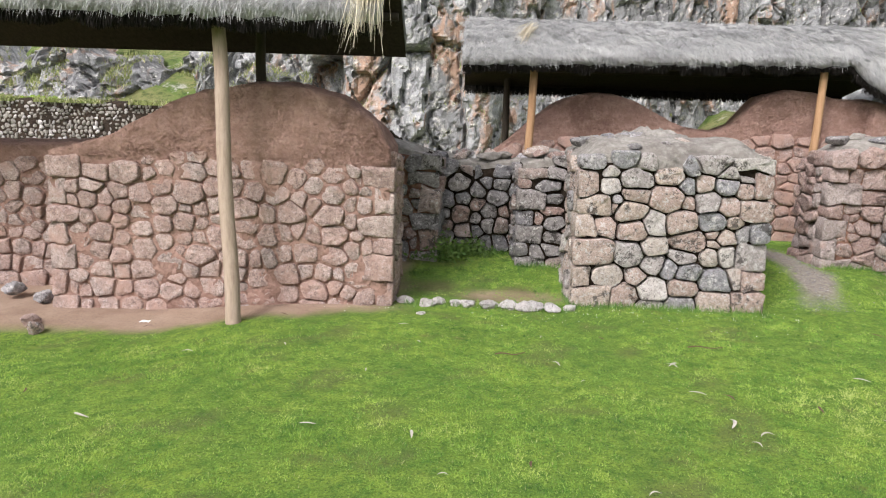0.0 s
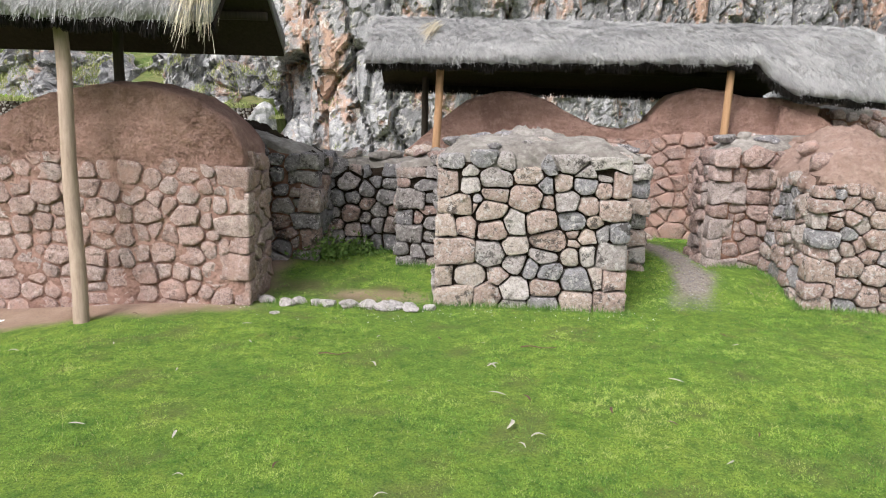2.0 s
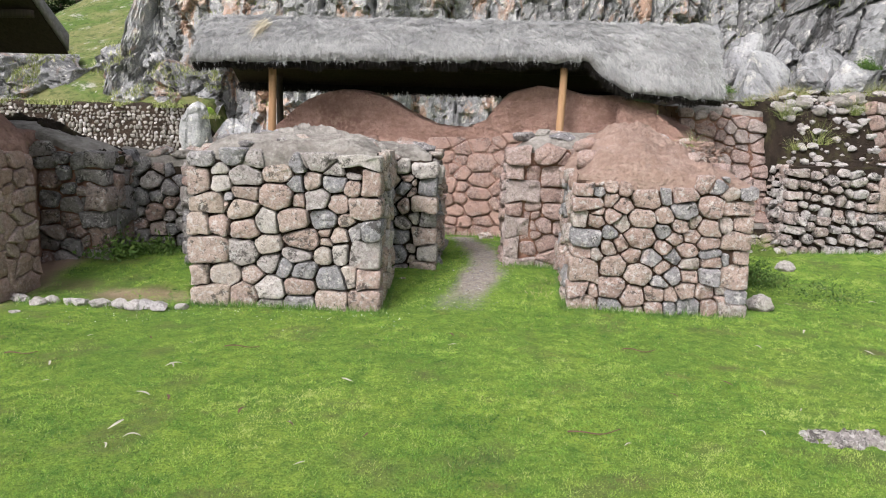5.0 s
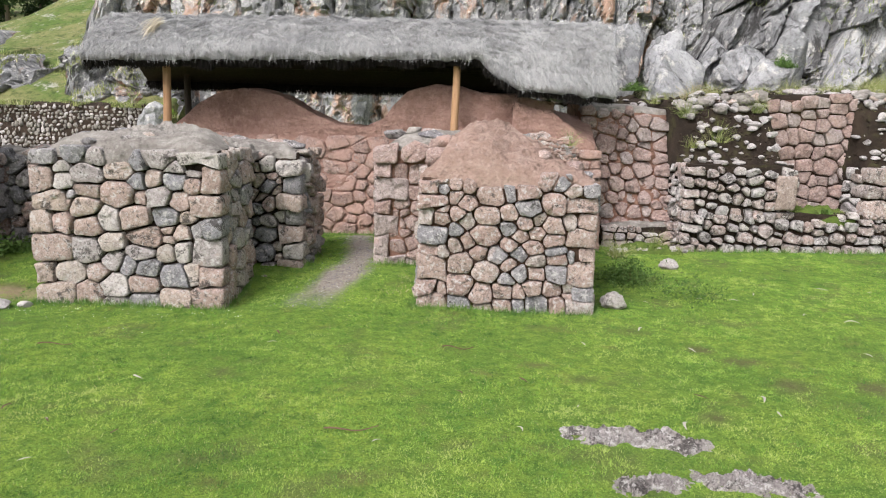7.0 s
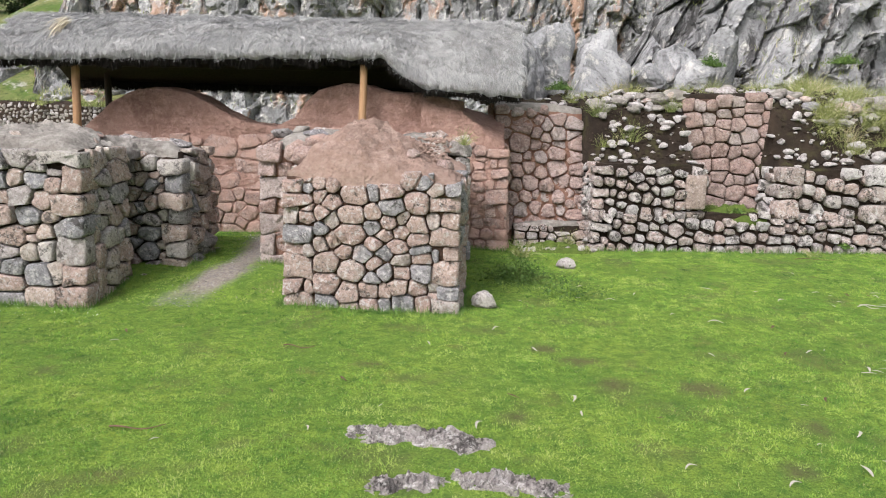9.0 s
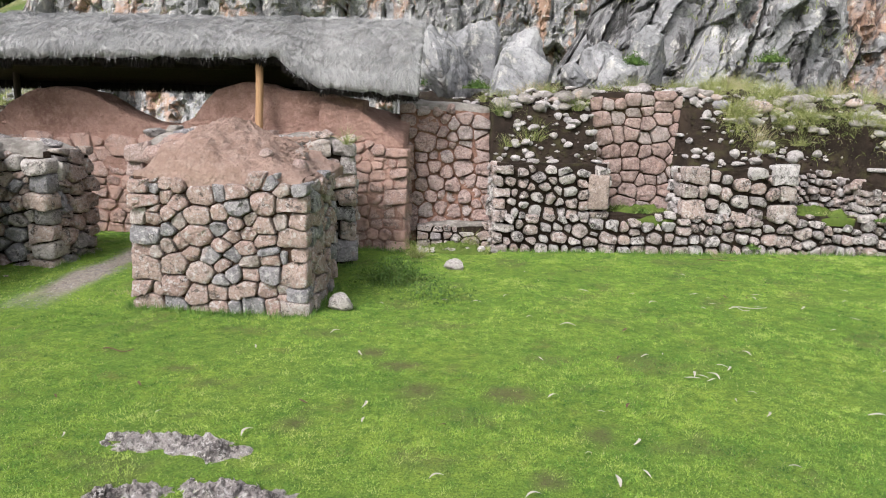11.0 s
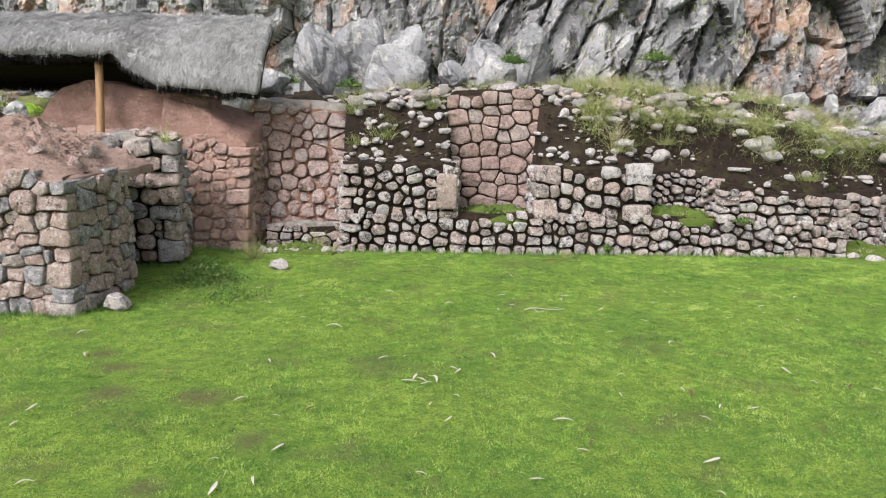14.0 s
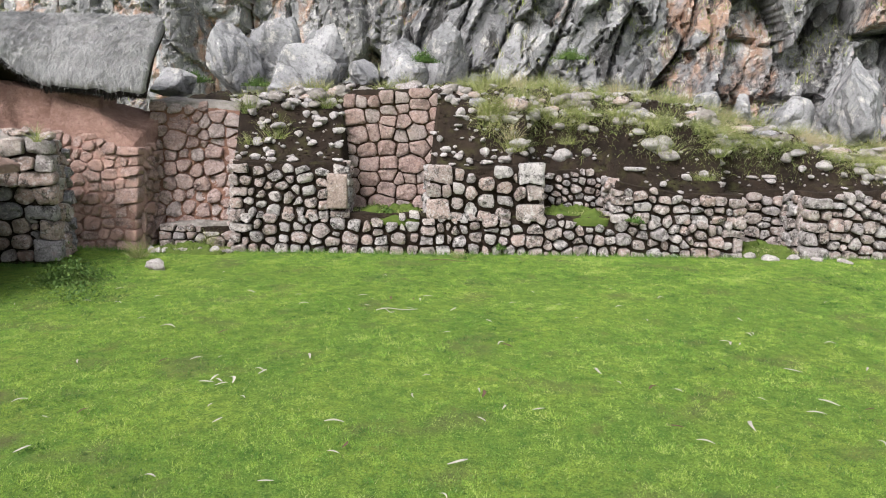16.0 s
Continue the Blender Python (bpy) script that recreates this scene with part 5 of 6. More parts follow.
rock((-4.25, 7.1, -0.1), (0.14, 0.12, 0.1), 10, "loose stone on the bare earth", variant=4, material=m_stone_grey)
rock((-3.95, 6.4, -0.13), (0.13, 0.1, 0.08), 40, "loose stone on the bare earth", variant=5, material=m_stone_red)
rock((-3.75, 6.15, -0.12), (0.12, 0.08, 0.09), 80, "loose stone on the bare earth", variant=6, material=m_stone_grey)
rock((-4.7, 7.3, -0.08), (0.18, 0.12, 0.08), 120, "loose stone on the bare earth", variant=2, material=m_stone_grey)
rock((4.35, 11.35, 0.1), (0.17, 0.1, 0.09), 0, "grey stone at the foot of the red wall", variant=5, material=m_stone_grey)
rock((3.4, 8.3, 0.08), (0.1, 0.08, 0.07), 30, "small stone beside the passage", variant=1, material=m_stone_grey)
rng = random.Random(8)
for i in range(11):
    x = -0.4 + 1.68 * i / 10 + rng.uniform(-0.04, 0.04)
    rock((x, 7.12 + rng.uniform(-0.05, 0.05), 0.02), (rng.uniform(0.06, 0.16), rng.uniform(0.07, 0.12), rng.uniform(0.05, 0.08)), rng.uniform(0, 360),
         "half-sunk white stone in the low sill row", group="sill stones", variant=i)
for i in range(12):
    x = 7.85 + 1.1 * i / 11
    rock((x, 11.15 + 0.13 * (x - 7.85) + rng.uniform(-0.03, 0.03), 0.03), (rng.uniform(0.05, 0.1), rng.uniform(0.05, 0.08), rng.uniform(0.04, 0.07)), rng.uniform(0, 360),
         "small pale stone in the edging row", group="edging stones", variant=i)
for i, (x, y) in enumerate(((17.0, 12.35), (17.4, 12.5), (16.75, 12.5), (17.75, 12.45), (18.1, 12.3))):
    rock((x, y, 0.02), (0.17, 0.09, 0.06), 10 + 31 * i, "flat pale stone at the terrace foot", group="flat stones", variant=i)
# rubble stones in the bank
for i in range(300):
    x = rng.uniform(8.4, 20.5)
    st = bank_start(x)
    d = st + (rng.random() ** 1.3) * 2.3
    if any(a < x < b and d < dd + 0.2 for a, b, dd in NICHES):
        continue
    px, py = along_line(x, d)
    s = rng.choice((0.04, 0.05, 0.06, 0.07, 0.09, 0.11)) * (1.2 if x > 14 else 1.0)
    rock((px, py, bank_height(x, max(0, d - (st if st > 0.3 else 0.2)))), (s * rng.uniform(1.0, 2.0), s, s * rng.uniform(0.35, 0.7)), rng.uniform(0, 360),
         variant=i, name="stone", under=EARTH_BANK)
for i in range(130):
    x = rng.choice((rng.uniform(9.0, 10.6), rng.uniform(11.9, 13.5), rng.uniform(13.0, 20.0)))
    st = bank_start(x)
    d = st + rng.uniform(0.05, 0.75)
    px, py = along_line(x, d)
    s = rng.uniform(0.035, 0.085)
    rock((px, py - 0.01, bank_height(x, max(0, d - (st if st > 0.3 else 0.2)))), (s * rng.uniform(1.0, 1.6), s, s * rng.uniform(0.7, 1.0)), rng.uniform(0, 360), variant=i, name="stone", under=EARTH_BANK)


def bank_spot(rng):
    x = rng.uniform(8.95, 21.0)
    st = bank_start(x)
    d = st + 0.03 + rng.random() ** 1.2 * 2.4
    px, py = along_line(x, d)
    return Vector((px, py, bank_height(x, max(0, d - (st if st > 0.3 else 0.2))) - 0.015)), None


clods("bank_pebbles", 700, 11, bank_spot, m_stone_white, 0.03)["label"] = "white pebbles scattered over the earth bank"
clods("bank_clods", 4200, 12, bank_spot, m_mortar, 0.028)["label"] = "dark crumbling soil clods on the bank"


def bank_grass():
    r, q = random.Random(17), []
    while len(q) < 36000:
        x = 9.0 + 12.0 * r.random() ** 0.6
        st = bank_start(x)
        d = st + 0.1 + 2.6 * r.random() ** 0.7
        wet = fbm(x * 1.3, d * 1.8, 2.0) + 0.34 * fade(x, 11.5, 14.0) + 0.2 * fade(d, 0.9, 1.5) - 0.32
        if wet < r.uniform(-0.05, 0.3):
            continue
        px, py = along_line(x, d)
        q.append((px, py, bank_height(x, max(0, d - (st if st > 0.3 else 0.2))) - 0.03))
    q = np.array(q)
    ob = blades("bank_grass", q[:, 0], q[:, 1], q[:, 2], 0.07, 0.008, 1.0, m_tuft, 18)
    tagged(ob, "patchy green grass growing over the bank", "grass", kind="stuff")


bank_grass()
# stones along the crest and the brinks of the bank
CREST_ROCKS = [rock_mesh("stone", 150 + k, (m_stone_white, m_stone_grey, m_crust)[k % 3], subdiv=2, planes=8, rough=0.1) for k in range(6)]
for i in range(190):
    x = rng.uniform(8.9, 20.5)
    st = bank_start(x)
    d = st + (1.0 if i % 3 else 0.45) / (1.3 + 0.5 * n3(x * 0.8, 2.0)) + rng.gauss(0, 0.1)
    if i % 3 == 0 and x < 13:
        continue
    px, py = along_line(x, d)
    s = rng.uniform(0.07, 0.15)
    rock((px, py, bank_height(x, max(0, d - (st if st > 0.3 else 0.2))) + 0.01), (s * rng.uniform(1.1, 1.7), s, s * rng.uniform(0.5, 0.8)), rng.uniform(-40, 40), name="stone", under=EARTH_BANK).data = CREST_ROCKS[i % 6]


def turf_brow():
    """Long grass that droops over the upper edge of the bank's steep face."""
    r = np.random.RandomState(77)
    st, wy = [], []
    for x in r.uniform(12.4, 20.6, 13000):
        if n3(x * 2.7, 0.0, 8.0) < -0.2 + 0.3 * r.uniform():
            continue
        s = 0.46 + 0.14 * n3(x * 1.3, 6.0) + r.normal(0, 0.09)
        b0 = bank_start(x)
        px, py = along_line(x, s + (b0 if b0 > 0.3 else 0.2))
        st.append((px, py, bank_height(x, s) - 0.01))
        wy.append((r.normal(0, 0.35), -0.55 + r.normal(0, 0.3), r.uniform(0.2, 0.8)))
    wy = np.array(wy)
    wy /= np.linalg.norm(wy, axis=1)[:, None]
    ob = triangles("brow_grass", ribbons(np.array(st), wy, 0.3, 0.007, 0.6, 78, 3), m_tuft, per=4)
    tagged(ob, "long grass drooping over the brow of the bank", "grass", kind="stuff")


turf_brow()
# rubble stones on the wall tops
CAPS = [rock_mesh("stone", 130 + k, (m_stone_grey, m_crust, m_stone_dark)[k % 3], subdiv=3, planes=12, rough=0.08) for k in range(6)]
for under, cx, cy, rx, ry, z, n in ((MOUND_GREY, 2.2, 8.2, 0.85, 0.75, 1.66, 34), (WALL_INNER, 2.7, 9.2, 0.95, 0.35, 1.56, 14), (WALL_BACK, 0.3, 9.5, 0.7, 0.2, 1.36, 11),
                                     (WALL_JAMB, 1.1, 8.9, 0.3, 0.3, 1.46, 7), (WALL_END, 6.65, 10.3, 0.35, 0.25, 1.68, 8), (WALL_RED_JAMB, 5.1, 9.4, 0.4, 0.3, 1.74, 6)):
    for i in range(n):
        a, k = rng.uniform(0, 6.28), rng.random() ** 0.5
        s = rng.uniform(0.07, 0.15)
        rock((cx + rx * k * math.cos(a), cy + ry * k * math.sin(a), z + 0.08 * (1 - k)), (s * 1.4, s, s * 0.55), rng.uniform(0, 360), name="stone", under=under).data = CAPS[i % 6]
MOUND_CAPS = [rock_mesh("stone", 140 + k, (m_stone_pink, m_stone_grey, m_stone_red)[k], subdiv=3, planes=10, rough=0.1) for k in range(3)]
for i, (x, y, z, s) in enumerate(((5.42, 8.0, 1.55, 0.15), (5.62, 8.05, 1.6, 0.13), (5.4, 8.45, 1.68, 0.15), (5.9, 7.95, 1.55, 0.11), (6.75, 8.7, 1.55, 0.12), (6.5, 8.1, 1.6, 0.1), (6.85, 8.2, 1.47, 0.11))):
    rock((x, y, z), (s * 1.3, s * 0.9, s * 0.75), 25 * i, name="stone", under=MOUND_RED).data = MOUND_CAPS[i % 3]


# ---- outcrop in the lawn ----
def outcrop(cx, cy, length, width, height, turn, seed):
    n, m, verts = 60, 16, []
    for j in range(m + 1):
        for i in range(n + 1):
            u, v = -1 + 2 * i / n, -1 + 2 * j / m
            wide = width * (0.75 + 0.5 * n3(u * 2.5, seed))
            edge = max(0.0, 1 - abs(u) ** 3) * max(0.0, 1 - v * v)
            z = height * edge ** 0.6 * (0.9 + 0.7 * fbm(u * 5, v * 2, seed)) + 0.04 * fbm(u * 16, v * 6, seed, 3) * edge - 0.025
            verts.append((u * length + 0.03 * n3(u * 9, v * 4, seed), v * wide + 0.08 * n3(u * 4, seed, v), z))
    faces = [(j * (n + 1) + i, j * (n + 1) + i + 1, (j + 1) * (n + 1) + i + 1, (j + 1) * (n + 1) + i) for j in range(m) for i in range(n)]
    ob = mesh_object("rock_outcrop", verts, faces, m_outcrop, smooth=False)
    ob.matrix_world = pose(cx, cy, 0, 0, 0, turn)
    return tagged(ob, "low pitted grey rock breaking through the lawn", "rock", "lawn outcrops")


outcrop(6.95, 4.78, 0.52, 0.16, 0.08, -4, 2)
outcrop(6.95, 4.2, 0.26, 0.13, 0.055, 14, 5)
outcrop(7.55, 4.25, 0.38, 0.17, 0.07, -8, 7)


# ---- lawn ----
GRID_X, GRID_Y = np.arange(-9.0, 24.0, 0.1), np.arange(0.0, 14.0, 0.1)
GRID_Z = np.array([[ground_height(x, y) for x in GRID_X.tolist()] for y in GRID_Y.tolist()])


def ground_z(x, y):
    """Ground heights for arrays of places near the camera."""
    fx, fy = np.clip((x + 9.0) / 0.1, 0, len(GRID_X) - 1.01), np.clip(y / 0.1, 0, len(GRID_Y) - 1.01)
    i, j = fx.astype(int), fy.astype(int)
    a, b = fx - i, fy - j
    return (GRID_Z[j, i] * (1 - a) + GRID_Z[j, i + 1] * a) * (1 - b) + (GRID_Z[j + 1, i] * (1 - a) + GRID_Z[j + 1, i + 1] * a) * b


def patchwork(x, y, size, seed):
    """Smooth random values from 0 to 1 in patches of that size."""
    T = np.random.RandomState(seed).uniform(0, 1, (256, 256))
    fx, fy = x / size + 64.3, y / size + 64.7
    i, j = np.floor(fx).astype(int), np.floor(fy).astype(int)
    a, b = fx - i, fy - j
    a, b = a * a * (3 - 2 * a), b * b * (3 - 2 * b)
    return (T[j % 256, i % 256] * (1 - a) + T[j % 256, (i + 1) % 256] * a) * (1 - b) + (T[(j + 1) % 256, i % 256] * (1 - a) + T[(j + 1) % 256, (i + 1) % 256] * a) * b




def on_lawn(x, y, r):
    keep = np.abs(x - 6.3) < 6.5 + 0.7 * y
    keep &= (y < 6.0 + 0.55 * np.clip((x + 3.0) / 2.5, 0, 1) + r.normal(0, 0.05, len(x))) | (x > -0.55)
    keep &= ~((y > 7.7 + r.normal(0, 0.12, len(x))) & (np.abs(x - path_x(y)) < 0.27 + r.normal(0, 0.07, len(x))))
    keep &= ~((y > 7.0) & (x < -0.5))
    for a, b, c, d in ((1.33, 3.26, 7.36, 9.7), (0.78, 1.5, 8.5, 9.5), (1.5, 3.72, 8.72, 9.7), (5.25, 7.05, 7.7, 10.6), (4.6, 7.0, 9.0, 10.6)):
        keep &= ~((x > a) & (x < b) & (y > c) & (y < d))
    keep &= y < np.where(x > 8.9, line_y(x) - 0.01, np.where(x > 7.6, 11.6, np.where(x > 6.2, 11.1, 11.6)))
    for sx, sy, rr in BARE:
        keep &= np.hypot((x - sx) / 1.3, y - sy) > rr * r.uniform(0.2, 1.25, len(x))
    keep &= ~((np.abs(x - 6.95) < 0.42) & (np.abs(y - 4.78) < 0.07)) & ~((np.abs(x - 7.5) < 0.25) & (np.abs(y - 4.28) < 0.08))
    return keep


def path_x(y):
    return np.interp(y, [7.0, 7.4, 9.0, 9.5, 11.2], [4.10, 4.10, 4.35, 4.35, 4.0])


def turf_tone(x, y):
    """Light and dark greens of the turf, in patches of a hand's width to a stride."""
    t = 0.2 * patchwork(x, y, 1.1, 7) + 0.25 * patchwork(x + 0.3 * y, y, 0.36, 9) + 0.3 * patchwork(x - 0.4 * y, y, 0.15, 8) + 0.25 * patchwork(x, y, 0.075, 6)
    return 0.5 + 1.9 * (t - 0.5) - 0.05 * np.clip((y - 5.3) / 1.8, 0, 1)


def lawn():
    """Short turf: many small tufts whose blades spread from their middles, over a carpet of lying blades."""
    r = np.random.RandomState(5)
    n = 82000
    cx, cy = r.uniform(-4.6, 18.5, n), 2.6 + 9.9 * r.uniform(0, 1, n) ** 1.45
    thin = patchwork(cx, cy, 0.55, 3) * 0.6 + patchwork(cx, cy, 0.17, 4) * 0.4
    keep = on_lawn(cx, cy, r) & (thin > r.uniform(0.16, 0.52, n))
    cx, cy, thin = cx[keep], cy[keep], thin[keep]
    tone = turf_tone(cx, cy) + 0.22 * r.uniform(-1, 1, len(cx))
    tall = 0.0125 * (0.55 + 0.9 * thin) * r.uniform(0.7, 1.5, len(cx))
    per = r.randint(10, 22, len(cx))
    k = np.repeat(np.arange(len(cx)), per)
    m = len(k)
    a, q = r.uniform(0, 2 * np.pi, m), np.abs(r.normal(0, 1, m))
    wide = r.uniform(0.022, 0.055, len(cx))[k]
    x, y = cx[k] + np.cos(a) * q * wide, cy[k] + np.sin(a) * q * wide
    bend = np.clip(0.5 + 0.42 * q + r.normal(0, 0.25, m), 0.1, 1.35)
    b = a + r.normal(0, 0.7, m)
    h = tall[k] * r.uniform(0.7, 1.7, m) * (1 + 0.5 * (bend > 0.9))
    shade = tone[k] + r.normal(0, 0.09, m)
    # the carpet under them
    c = 240000
    gx, gy = r.uniform(-4.6, 18.5, c), 2.6 + 9.9 * r.uniform(0, 1, c) ** 1.35
    ok = on_lawn(gx, gy, r)
    gx, gy = gx[ok], gy[ok]
    c = len(gx)
    x, y, b = np.concatenate([x, gx]), np.concatenate([y, gy]), np.concatenate([b, r.uniform(0, 2 * np.pi, c)])
    bend, h = np.concatenate([bend, r.uniform(0.9, 1.5, c)]), np.concatenate([h, r.uniform(0.015, 0.045, c)])
    shade = np.concatenate([shade, turf_tone(gx, gy) - 0.1 + 0.15 * r.uniform(-1, 1, c)])
    m = len(x)
    foot = np.stack([x, y, ground_z(x, y) - 0.004], -1)
    w = 0.0042 * r.uniform(0.6, 1.4, m) * (1 + 0.08 * np.clip(y - 4, 0, 8))
    t = r.uniform(0, 2 * np.pi, m)
    side = np.stack([np.cos(t) * w / 2, np.sin(t) * w / 2, 0 * w], -1)
    tip = foot + np.stack([np.cos(b) * h * np.sin(bend), np.sin(b) * h * np.sin(bend), h * np.cos(bend) + 0.004], -1)
    ob = triangles("lawn_grass", np.stack([foot - side, foot + side, tip], 1).reshape(-1, 3), m_blade)
    ob.data.attributes.new("tone", "FLOAT", "POINT").data.foreach_set("value", np.repeat(np.clip(shade, 0, 1), 3).astype(np.float32))
    tagged(ob, "short trodden green lawn grass", "grass", kind="stuff")


lawn()


def tuft(label, at, radius, count, height, seed, material, spread=0.8, name="grass_tuft", category="grass"):
    r = np.random.RandomState(seed)
    st = np.concatenate([r.normal(0, radius * 0.4, (count, 2)), np.zeros((count, 1))], 1)
    wy = np.concatenate([st[:, :2] / radius * spread + r.normal(0, 0.3, (count, 2)), np.ones((count, 1))], 1)
    wy /= np.linalg.norm(wy, axis=1)[:, None]
    ob = triangles(name, ribbons(st, wy, height, 0.006, 0.28, seed, 4), material, per=4)
    ob.location = at
    return tagged(ob, label, category, kind="stuff")


for i, (x, y, z, rad, n, h, mat) in enumerate((
        (7.85, 10.75, 0.0, 0.12, 160, 0.3, m_tuft), (9.02, 12.15, 2.0, 0.1, 150, 0.35, m_tuft), (7.0, 10.0, 1.62, 0.05, 60, 0.22, m_tuft), (8.55, 11.45, 0.05, 0.09, 90, 0.25, m_tuft),
        (4.95, 8.05, 0.03, 0.2, 140, 0.09, m_dry), (5.1, 8.35, 0.06, 0.12, 90, 0.2, m_tuft), (10.9, 12.3, 0.58, 0.12, 80, 0.14, m_tuft), (12.3, 11.6, 0.0, 0.1, 70, 0.14, m_tuft))):
    tuft("tuft of long wild grass" if mat is m_tuft else "clump of dry straw on the path's edge", (x, y, z), rad, n, h, 60 + i, mat)
for i in range(110):
    x = rng.uniform(12.3, 20.0) if i < 95 else rng.uniform(8.9, 12.3)
    st = bank_start(x)
    d = st + 0.15 + rng.random() * 2.2
    px, py = along_line(x, d)
    tuft("tuft of wild grass drooping over the bank", (px, py, bank_height(x, max(0, d - (st if st > 0.3 else 0.2))) - 0.03), rng.uniform(0.1, 0.26), rng.randint(90, 240), rng.uniform(0.16, 0.38), 90 + i,
         m_tuft if rng.random() < 0.85 else m_dry, name="bank_grass_tuft")


def fringe():
    """Longer grass along the feet of the walls."""
    r = np.random.RandomState(33)
    xs, ys = [], []
    for x0, y0, x1, y1, n in ((1.3, 7.33, 3.3, 7.33, 700), (3.3, 7.33, 3.32, 8.3, 250), (1.3, 7.3, 1.28, 8.4, 250), (5.2, 7.66, 7.1, 7.66, 600), (7.1, 7.7, 7.12, 8.9, 350), (5.2, 7.66, 5.18, 8.8, 300),
                              (4.6, 8.93, 5.2, 8.93, 200), (3.78, 8.7, 3.8, 9.7, 250), (8.9, 11.42, 16.6, 12.41, 1700), (17.6, 12.55, 20.5, 12.9, 500), (6.3, 11.05, 7.65, 11.1, 400), (0.8, 8.45, 1.4, 8.45, 200),
                              (-0.4, 9.15, 0.8, 9.15, 300), (6.2, 9.85, 7.1, 10.1, 300), (-0.4, 7.15, 1.3, 7.15, 350), (3.2, 11.55, 4.6, 11.55, 250)):
        n = int(n * 1.8)
        t = r.uniform(0, 1, n)
        c = r.randint(0, 60, n) / 60.0
        t = np.where(r.uniform(0, 1, n) < 0.6, c, t)
        xs.append(x0 + (x1 - x0) * t + r.normal(0, 0.02, n))
        ys.append(y0 + (y1 - y0) * t - np.abs(r.normal(0, 0.06, n)))
    xs, ys = np.concatenate(xs), np.concatenate(ys)
    zs = np.array([ground_height(a, b) for a, b in zip(xs.tolist(), ys.tolist())]) - 0.005
    ob = blades("wall_foot_grass", xs, ys, zs, 0.075, 0.008, 0.9, m_foot, 34)
    tagged(ob, "longer green grass along the walls' feet", "grass", kind="stuff")


fringe()


def daisies():
    """Tiny white and yellow flowers in the grass before the walls."""
    r, co = np.random.RandomState(44), []
    for _ in range(190):
        x, y = r.uniform(-1.2, 3.6), 7.25 - abs(r.normal(0, 0.35))
        z = float(ground_z(np.array([x]), np.array([y]))[0]) + r.uniform(0.02, 0.035)
        for k in range(3):
            a, q = r.uniform(0, 6.28), r.uniform(0.003, 0.0055)
            c = np.array([x, y, z])
            u, v = np.array([math.cos(a), math.sin(a), 0.3]) * q, np.array([-math.sin(a), math.cos(a), -0.2]) * q
            co += [c - u, c + v, c + u, c - v]
    ob = triangles("daisies", np.array(co), m_paper, per=4)
    tagged(ob, "tiny white daisies in the grass before the walls", "flowers", kind="stuff")


daisies()


def path_spot(rng):
    y = rng.uniform(7.5, 11.3)
    x = path_centre(y) + rng.gauss(0, 0.16)
    return Vector((x, y, ground_height(x, y))), None


clods("path_gravel", 1500, 19, path_spot, m_stone_dark, 0.008)["label"] = "small grey gravel on the trodden path"


def herb(label, at, radius, count, size, seed):
    """A low plant of many small leaves."""
    r = np.random.RandomState(seed)
    c = r.normal(0, 1, (count, 3)) * np.array([radius * 0.5, radius * 0.5, 0])
    c[:, 2] = np.abs(r.normal(0, 1, count)) * radius * 0.5 * np.exp(-np.hypot(c[:, 0], c[:, 1]) / radius)
    a, b = r.normal(0, 1, (count, 3)), r.normal(0, 1, (count, 3))
    a /= np.linalg.norm(a, axis=1)[:, None]
    b = np.cross(a, b)
    b /= np.linalg.norm(b, axis=1)[:, None]
    s = size * r.uniform(0.6, 1.3, count)[:, None]
    co = np.stack([c - a * s, c + b * s * 0.45, c + a * s, c - b * s * 0.45], 1).reshape(-1, 3)
    ob = triangles("herb", co, m_herb, per=4)
    ob.location = at
    return tagged(ob, label, "plant", kind="stuff")


herb("dark green nettle clump at the jamb's foot", (-0.15, 8.7, 0.2), 0.33, 900, 0.035, 1)
herb("low weeds along the back wall", (0.25, 9.05, 0.18), 0.25, 500, 0.03, 2)
herb("low dark herb patch on the lawn", (7.75, 9.3, 0.0), 0.36, 2400, 0.02, 3)
herb("low dark herb patch on the lawn", (8.3, 8.55, 0.0), 0.4, 500, 0.02, 4)
herb("small weed on the terrace ledge", (11.2, 11.85, 0.6), 0.1, 120, 0.025, 5)
herb("small weed at the terrace foot", (12.9, 11.9, 0.1), 0.1, 120, 0.025, 6)
herb("small weed on the terrace wall", (14.9, 12.1, 0.55), 0.12, 150, 0.025, 7)
herb("green shrub in the cliff crevice", (11.38, 14.75, 2.95), 0.24, 1300, 0.022, 8)
herb("green shrub between the boulders", (8.55, 14.0, 2.45), 0.2, 900, 0.022, 9)
herb("green shrub in the cliff crevice", (14.1, 15.4, 3.1), 0.25, 1100, 0.022, 10)
herb("green shrub in the cliff crevice", (7.3, 14.15, 2.5), 0.24, 1200, 0.022, 11)


